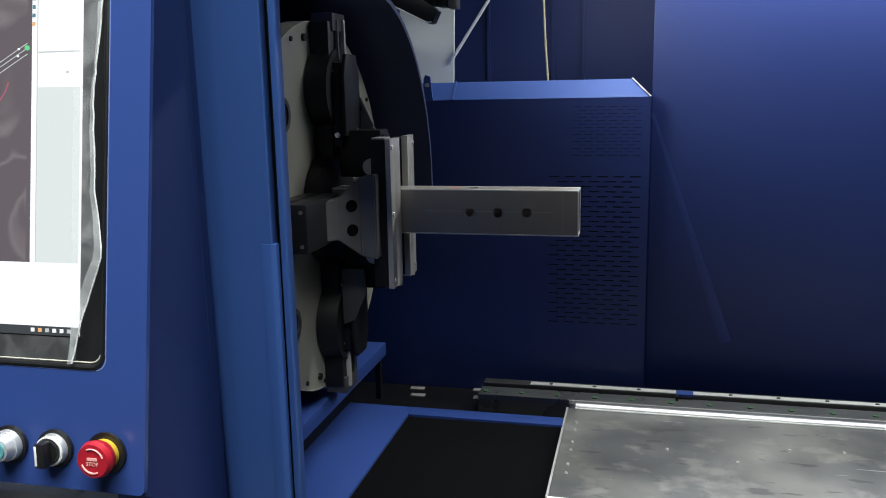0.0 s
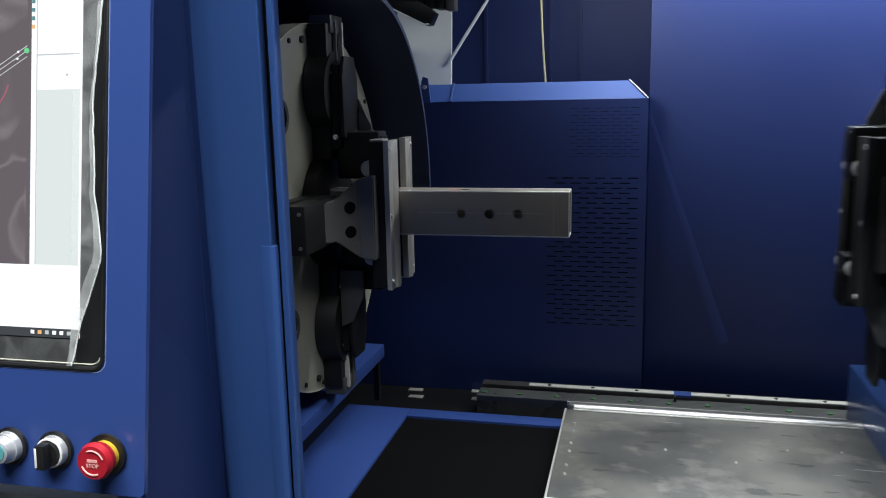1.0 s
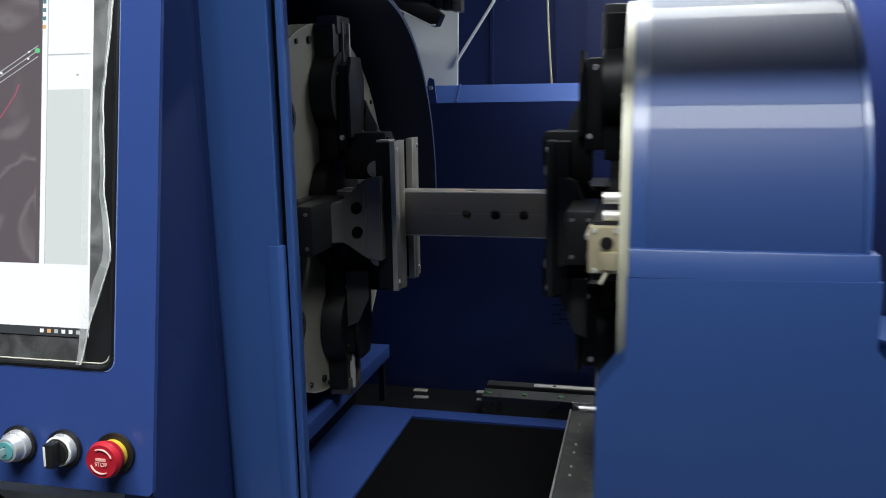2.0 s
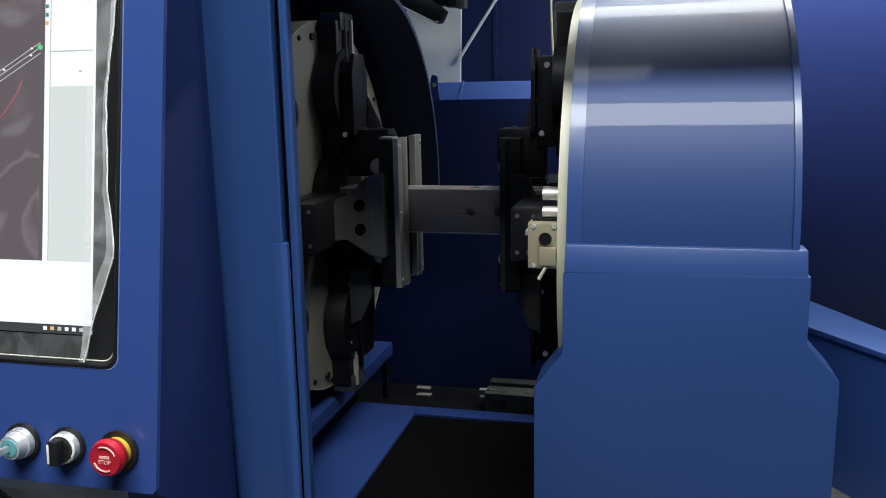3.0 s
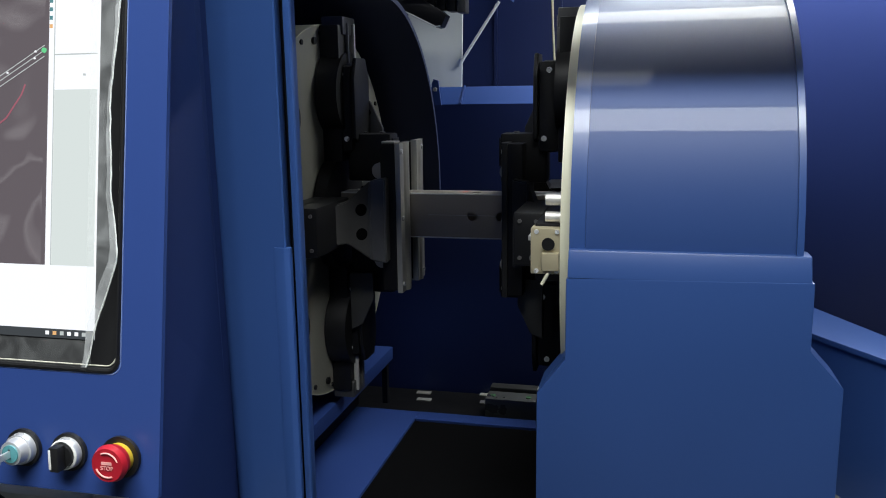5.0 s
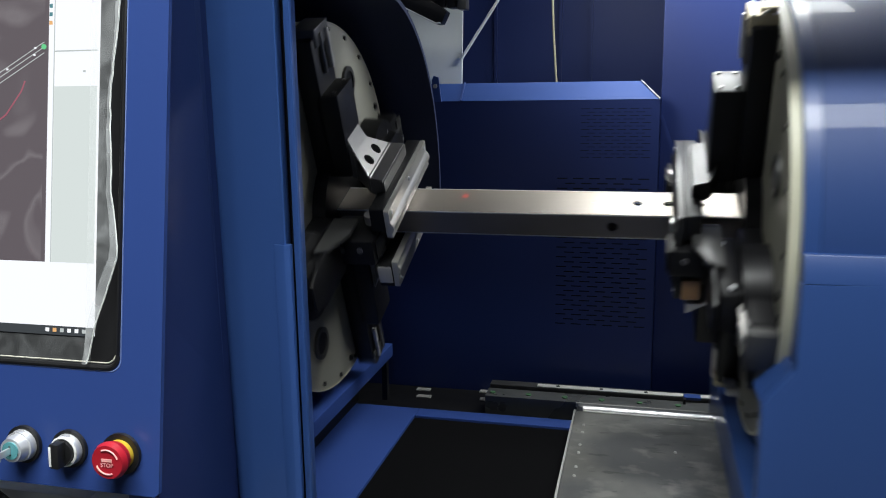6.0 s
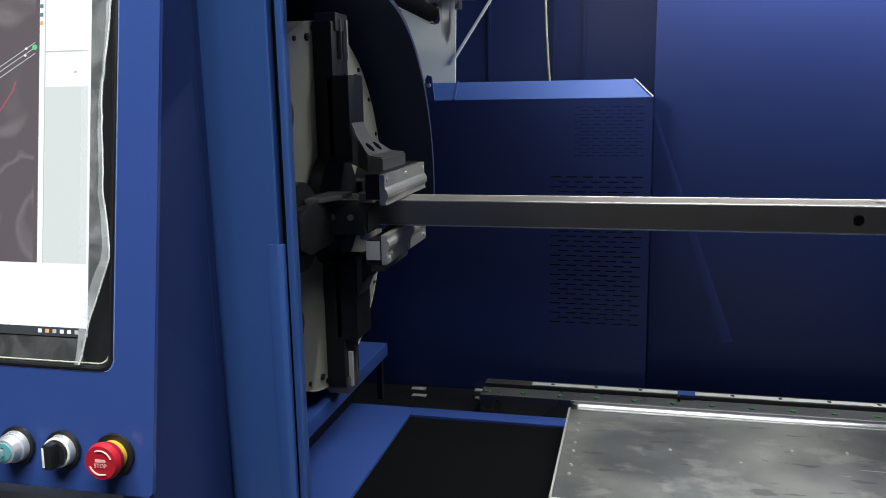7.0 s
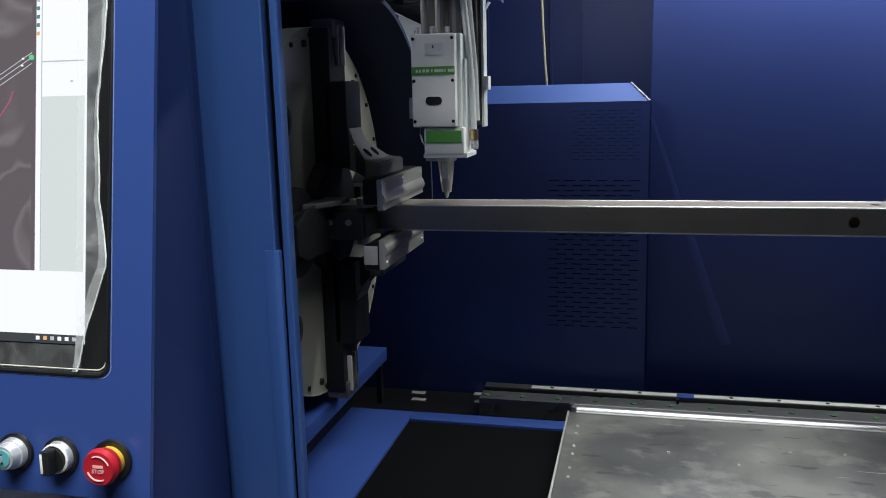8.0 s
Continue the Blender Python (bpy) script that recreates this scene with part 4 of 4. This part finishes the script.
def laser_head():
    """Cutting head; the nozzle's tip is the origin."""
    t = thing("laser_cutting_head", "grey and green laser cutting head with steel nozzle", "laser head")
    body = part("body", boxed(-0.053, 0.042, -0.075, 0.035, 0.16, 0.352, 0.003), WHITE, t, "light grey boxed body")
    cover = part("front_cover", boxed(-0.052, 0.041, -0.079, -0.0755, 0.162, 0.350, 0.0015), WHITE, t)
    band = part("green_band", boxed(-0.052, 0.041, -0.0805, -0.0795, 0.268, 0.285), GREEN, t, "green band with pale lettering")
    bm = bmesh.new()
    for i, w in enumerate((0.005, 0.004, 0.005, 0.007, 0.003, 0.007, 0.006, 0.005, 0.002, 0.006, 0.005)):
        x = -0.042 + i * 0.0072 + (0.004 if i > 3 else 0)
        box(bm, x, x + w, -0.0812, -0.0806, 0.2735, 0.2795)
    part("band_lettering", bm, HOSEW, band)
    part("name_plate", boxed(-0.022, 0.018, -0.0802, -0.0795, 0.308, 0.332), GREYPLATE, t)
    part("plate_mark", boxed(-0.006, -0.003, -0.0808, -0.0803, 0.322, 0.328), RUBBER, t)
    bm = bmesh.new()
    cyl(bm, (-0.014, -0.0815, 0.215), (-0.014, -0.079, 0.215), 0.0085, None, 20)
    cyl(bm, (0.004, -0.0815, 0.215), (0.004, -0.079, 0.215), 0.0085, None, 20)
    box(bm, -0.0150, 0.005, -0.0819, -0.079, 0.2066, 0.2234)
    part("indicator_window", bm, RUBBER, t, "dark rounded indicator window")
    me = mesh_of("cover_screw", made(cyl, (0, 0, 0), (0, -0.002, 0), 0.0035, None, 10), BLACK)
    for x in (-0.047, 0.036):
        for z in (0.172, 0.256, 0.342):
            ob = new("cover_screw", me)
            ob.parent, ob.location = cover, (x, -0.079, z)
    part("side_plate", boxed(0.0425, 0.050, -0.06, 0.045, 0.155, 0.352, 0.001), GREYPLATE, t)
    part("left_lug", boxed(-0.068, -0.0535, -0.05, -0.01, 0.178, 0.222, 0.002), WHITE, t)
    part("lower_body", boxed(-0.031, 0.056, -0.07, 0.035, 0.102, 0.158, 0.003), WHITE, t)
    part("green_plate", boxed(-0.026, 0.051, -0.072, -0.0705, 0.126, 0.152, 0.0005), GREEN, t)
    part("lower_flange", boxed(-0.034, 0.062, -0.068, 0.035, 0.094, 0.104, 0.002), GREYPLATE, t)
    part("bracket_foot", boxed(-0.034, -0.012, -0.05, -0.01, 0.086, 0.0935, 0.001), STEEL, t)
    bm = made(cyl, (0, 0, 0.0935), (0, 0, 0.083), 0.026, 0.022, 24)
    cyl(bm, (0, 0, 0.083), (0, 0, 0.032), 0.0185, 0.013, 24)
    part("nozzle_cone", bm, STEEL, t)
    part("cone_shield", boxed(-0.006, 0.008, -0.0185, -0.0165, 0.045, 0.080), WHITE, t)
    bm = made(cyl, (0, 0, 0.032), (0, 0, 0.014), 0.0125, 0.0105, 20)
    cyl(bm, (0, 0, 0.014), (0, 0, 0.0), 0.0065, 0.0022, 20)
    part("nozzle_tip", bm, STEEL, t, "bright nozzle tip")
    # unseen plate and box added to block the panel lamp when the head lowers
    part("lamp_block_plate", boxed(-0.11, 0.11, 0.076, 0.105, 0.43, 1.2, 0.004), BLACK, t, "unseen black plate that blocks the panel lamp")
    part("lamp_block_box", boxed(-0.10, 0.10, -0.10, 0.030, 0.47, 0.75, 0.006), BLACK, t)
    part("carrier", boxed(-0.045, 0.075, 0.036, 0.075, 0.16, 1.2, 0.003), DARKSTEEL, t, "dark vertical carrier plate")
    part("carrier_flange", boxed(0.0765, 0.082, 0.030, 0.070, 0.155, 1.2, 0.001), GREYPLATE, t)
    part("carrier_lug", boxed(0.0825, 0.092, 0.03, 0.06, 0.235, 0.265, 0.002), WHITE, t)
    # hoses to the top and down the side
    for x, y, r, m in ((-0.036, -0.02, 0.008, GREYHOSE), (0.0, -0.03, 0.010, GREYHOSE), (0.030, -0.015, 0.013, GREYHOSE)):
        bm = bmesh.new()
        tube_path(bm, [(x, y, 0.352 + 0.03 * i + 0.002 * i * i) if i else (x, y, 0.352) for i in range(16)], r, 10)
        part("top_hose", bm, m, t)
        part("hose_fitting", made(cyl, (x - 0.012, y - 0.02, 0.352), (x - 0.012, y - 0.02, 0.368), 0.0055, None, 10), CHROME, t)
    for y, pts, r, m in ((-0.020, ((0.036, 0.80), (0.042, 0.52), (0.050, 0.42), (0.058, 0.33), (0.064, 0.25), (0.067, 0.152)), 0.0072, HOSEW),
                         (0.000, ((0.050, 0.80), (0.053, 0.50), (0.062, 0.38), (0.070, 0.28), (0.073, 0.17)), 0.0045, HOSEW),
                         (0.010, ((0.062, 0.80), (0.066, 0.50), (0.0685, 0.36), (0.070, 0.20)), 0.0055, RUBBER)):
        bm = bmesh.new()
        tube_path(bm, [(x, y, z) for x, z in pts], r, 10)
        part("side_hose", bm, m, t)
    part("inner_plate", boxed(0.0505, 0.057, -0.045, 0.030, 0.115, 0.300, 0.001), GREYPLATE, t)
    part("sensor_wire", made(tube_path, [(-0.040, -0.06, 0.160), (-0.042, -0.06, 0.145), (-0.038, -0.06, 0.130), (-0.033, -0.06, 0.122)], 0.0018, 6), HOSEW, t)
    part("hose_elbow", boxed(0.060, 0.075, -0.025, -0.005, 0.128, 0.152, 0.003), BRASS, t, "copper hose elbow")
    part("elbow_cap", made(cyl, (0.068, -0.015, 0.110), (0.068, -0.015, 0.128), 0.008, None, 14), CHROME, t)
    return t


def gantry():
    t = thing("gantry_beam", "dark gantry beam above the cutting zone", "gantry")
    part("beam", boxed(-1.25, -0.22, 1.90, 2.6, 2.22, 2.50, 0.01), BLACK, t)
    # two unseen plates added to keep ceiling light off the cover box
    part("front_cover", boxed(-0.30, 0.60, 1.44, 1.455, 1.86, 2.46, 0.002), BLACK, t)
    part("unseen_top_shield", boxed(-0.30, 0.60, 1.4555, 1.8995, 2.44, 2.46), BLACK, t)
    part("beam_leg", boxed(-1.25, -1.10, 2.3, 2.6, 0.585, 2.22), BLACK, t)


def recess_items():
    t = thing("grey_plate", "pale grey painted mounting plate", "plate")
    part("plate", made(prism, [(-0.755, 1.82), (-0.582, 1.82), (-0.589, 1.50), (-0.69, 1.50), (-0.767, 1.69)], "y", 2.62, 2.63), GREYPLATE, t)
    t = thing("diagonal_stay", "pale grey diagonal stay bar", "stay bar")
    bm = bmesh.new()
    tube_path(bm, [(-0.588, 2.61, 1.598), (-0.465, 2.61, 1.780)], 0.005, 8)
    part("bar", bm, GREYPLATE, t)
    t = thing("cable_chain", "dark ribbed cable chain under the gantry", "cable chain")
    part("chain_channel", made(prism, [(-0.82, 1.835), (-0.82, 1.795), (-0.603, 1.688), (-0.590, 1.690), (-0.574, 1.722), (-0.60, 1.742), (-0.70, 1.80)], "y", 2.36, 2.41, 0.002), BLACK, t)
    part("channel_lip", made(tube_path, [(-0.82, 2.358, 1.798), (-0.606, 2.358, 1.691), (-0.592, 2.358, 1.692)], 0.0025, 6), GREYPLATE, t, "pale channel lip")
    for i in range(5):
        part("chain_link", boxed(-0.665 + i * 0.030, -0.640 + i * 0.030, 2.37, 2.42, 1.748 - i * 0.005, 1.800 - i * 0.005, 0.003), DARKSTEEL if i in (0, 4) else BLACK, t)
    part("chain_hanger", boxed(-0.62, -0.57, 2.37, 2.41, 1.78, 2.22), BLACK, t)
    part("hose_run", made(tube_path, [(-0.70 + 0.035 * i, 2.34, 1.790 - 0.006 * math.sin(i * 0.6)) for i in range(12)], 0.010, 8), BLACK, t)
    t = thing("gantry_gusset", "blue triangular gantry gusset", "gusset")
    part("gusset_plate", made(prism, [(-0.47, 1.80), (-0.36, 1.80), (-0.36, 1.735)], "y", 2.2, 2.23), BLUE, t)
    part("gusset_hanger", boxed(-0.44, -0.38, 2.2, 2.23, 1.80, 2.22), BLUE, t)
    t = thing("hanging_cable", "thin yellow hanging cable", "cable")
    bm = bmesh.new()
    tube_path(bm, [(-0.302 + 0.006 * (i / 10) ** 2 * 3, 2.6, 1.9 - 0.04 * i) for i in range(11)], 0.0035, 8)
    part("sheath", bm, CABLEY, t)


hall()
enclosure()
perforated_box()
bed()
rail()
table()
console()
buttons()
cable_trunking()
pillar()
fixed_housing()
recess_items()
gantry()
FIXED = chuck_rotor("fixed_chuck", "large four-jaw chuck with turned steel disc and black slides", 1)
MOVING = chuck_rotor("travelling_chuck", "travelling four-jaw chuck with cream rim and dark jaws", -1)
COVER = moving_housing()
TUBE_OB = tube()
HEAD = laser_head()


def motions():
    turn = [(0.0, 0), (5.2, 0), (5.4, 4), (5.6, 21), (5.8, 44), (5.9, 56), (6.0, 67), (6.1, 78), (6.2, 87), (6.3, 90), (8.0, 90)]
    run = [(0.0, 1.05), (0.2, 1.03), (0.4, 0.95), (0.6, 0.83), (0.8, 0.701), (0.9, 0.637), (1.0, 0.573), (1.2, 0.445), (1.4, 0.325), (1.5, 0.267), (1.6, 0.203), (1.7, 0.135),
           (1.9, 0.015), (2.1, -0.085), (2.3, -0.138), (2.5, -0.145), (2.8, -0.145), (5.0, -0.145), (5.2, -0.142), (5.4, -0.104), (5.6, -0.030),
           (5.8, 0.080), (5.9, 0.143), (6.0, 0.206), (6.1, 0.269), (6.2, 0.333), (6.3, 0.397), (6.4, 0.460), (6.5, 0.522), (6.6, 0.583), (6.7, 0.634), (6.8, 0.668), (6.9, 0.686), (7.0, 0.69), (8.0, 0.69)]

    def along(table, t):
        for (a, u), (b, v) in zip(table, table[1:]):
            if a <= t <= b:
                return u + (v - u) * (t - a) / (b - a)
    times = sorted({t for t, _ in turn} | {t for t, _ in run})
    walk(FIXED, [(t, pose(-0.73, AX_Y, AX_Z, -a)) for t, a in turn])
    walk(MOVING, [(t, pose(along(run, t), AX_Y, AX_Z, -along(turn, t))) for t in times])
    walk(COVER, [(t, pose(x, AX_Y, AX_Z)) for t, x in run])

    def tube_x(t):
        if t < 5:
            return along([(0, -0.122), (0.3, -0.124), (0.8, -0.135), (1.0, -0.137), (5, -0.137)], t)
        return -0.137 + along(run, t) + 0.145
    walk(TUBE_OB, [(t, pose(tube_x(t), AX_Y, AX_Z, -along(turn, t))) for t in sorted(set(times) | {0.3, 0.8})])
    drop = [(0.0, 0.75), (6.3, 0.75), (6.6, 0.66), (6.8, 0.49), (7.0, 0.326), (7.1, 0.252), (7.2, 0.184), (7.3, 0.124), (7.4, 0.052), (7.5, 0.019), (7.6, 0.003), (7.7, 0.0), (8.0, 0.0)]
    walk(HEAD, [(t, pose(-0.42, AX_Y, 1.275 + z)) for t, z in drop])


motions()
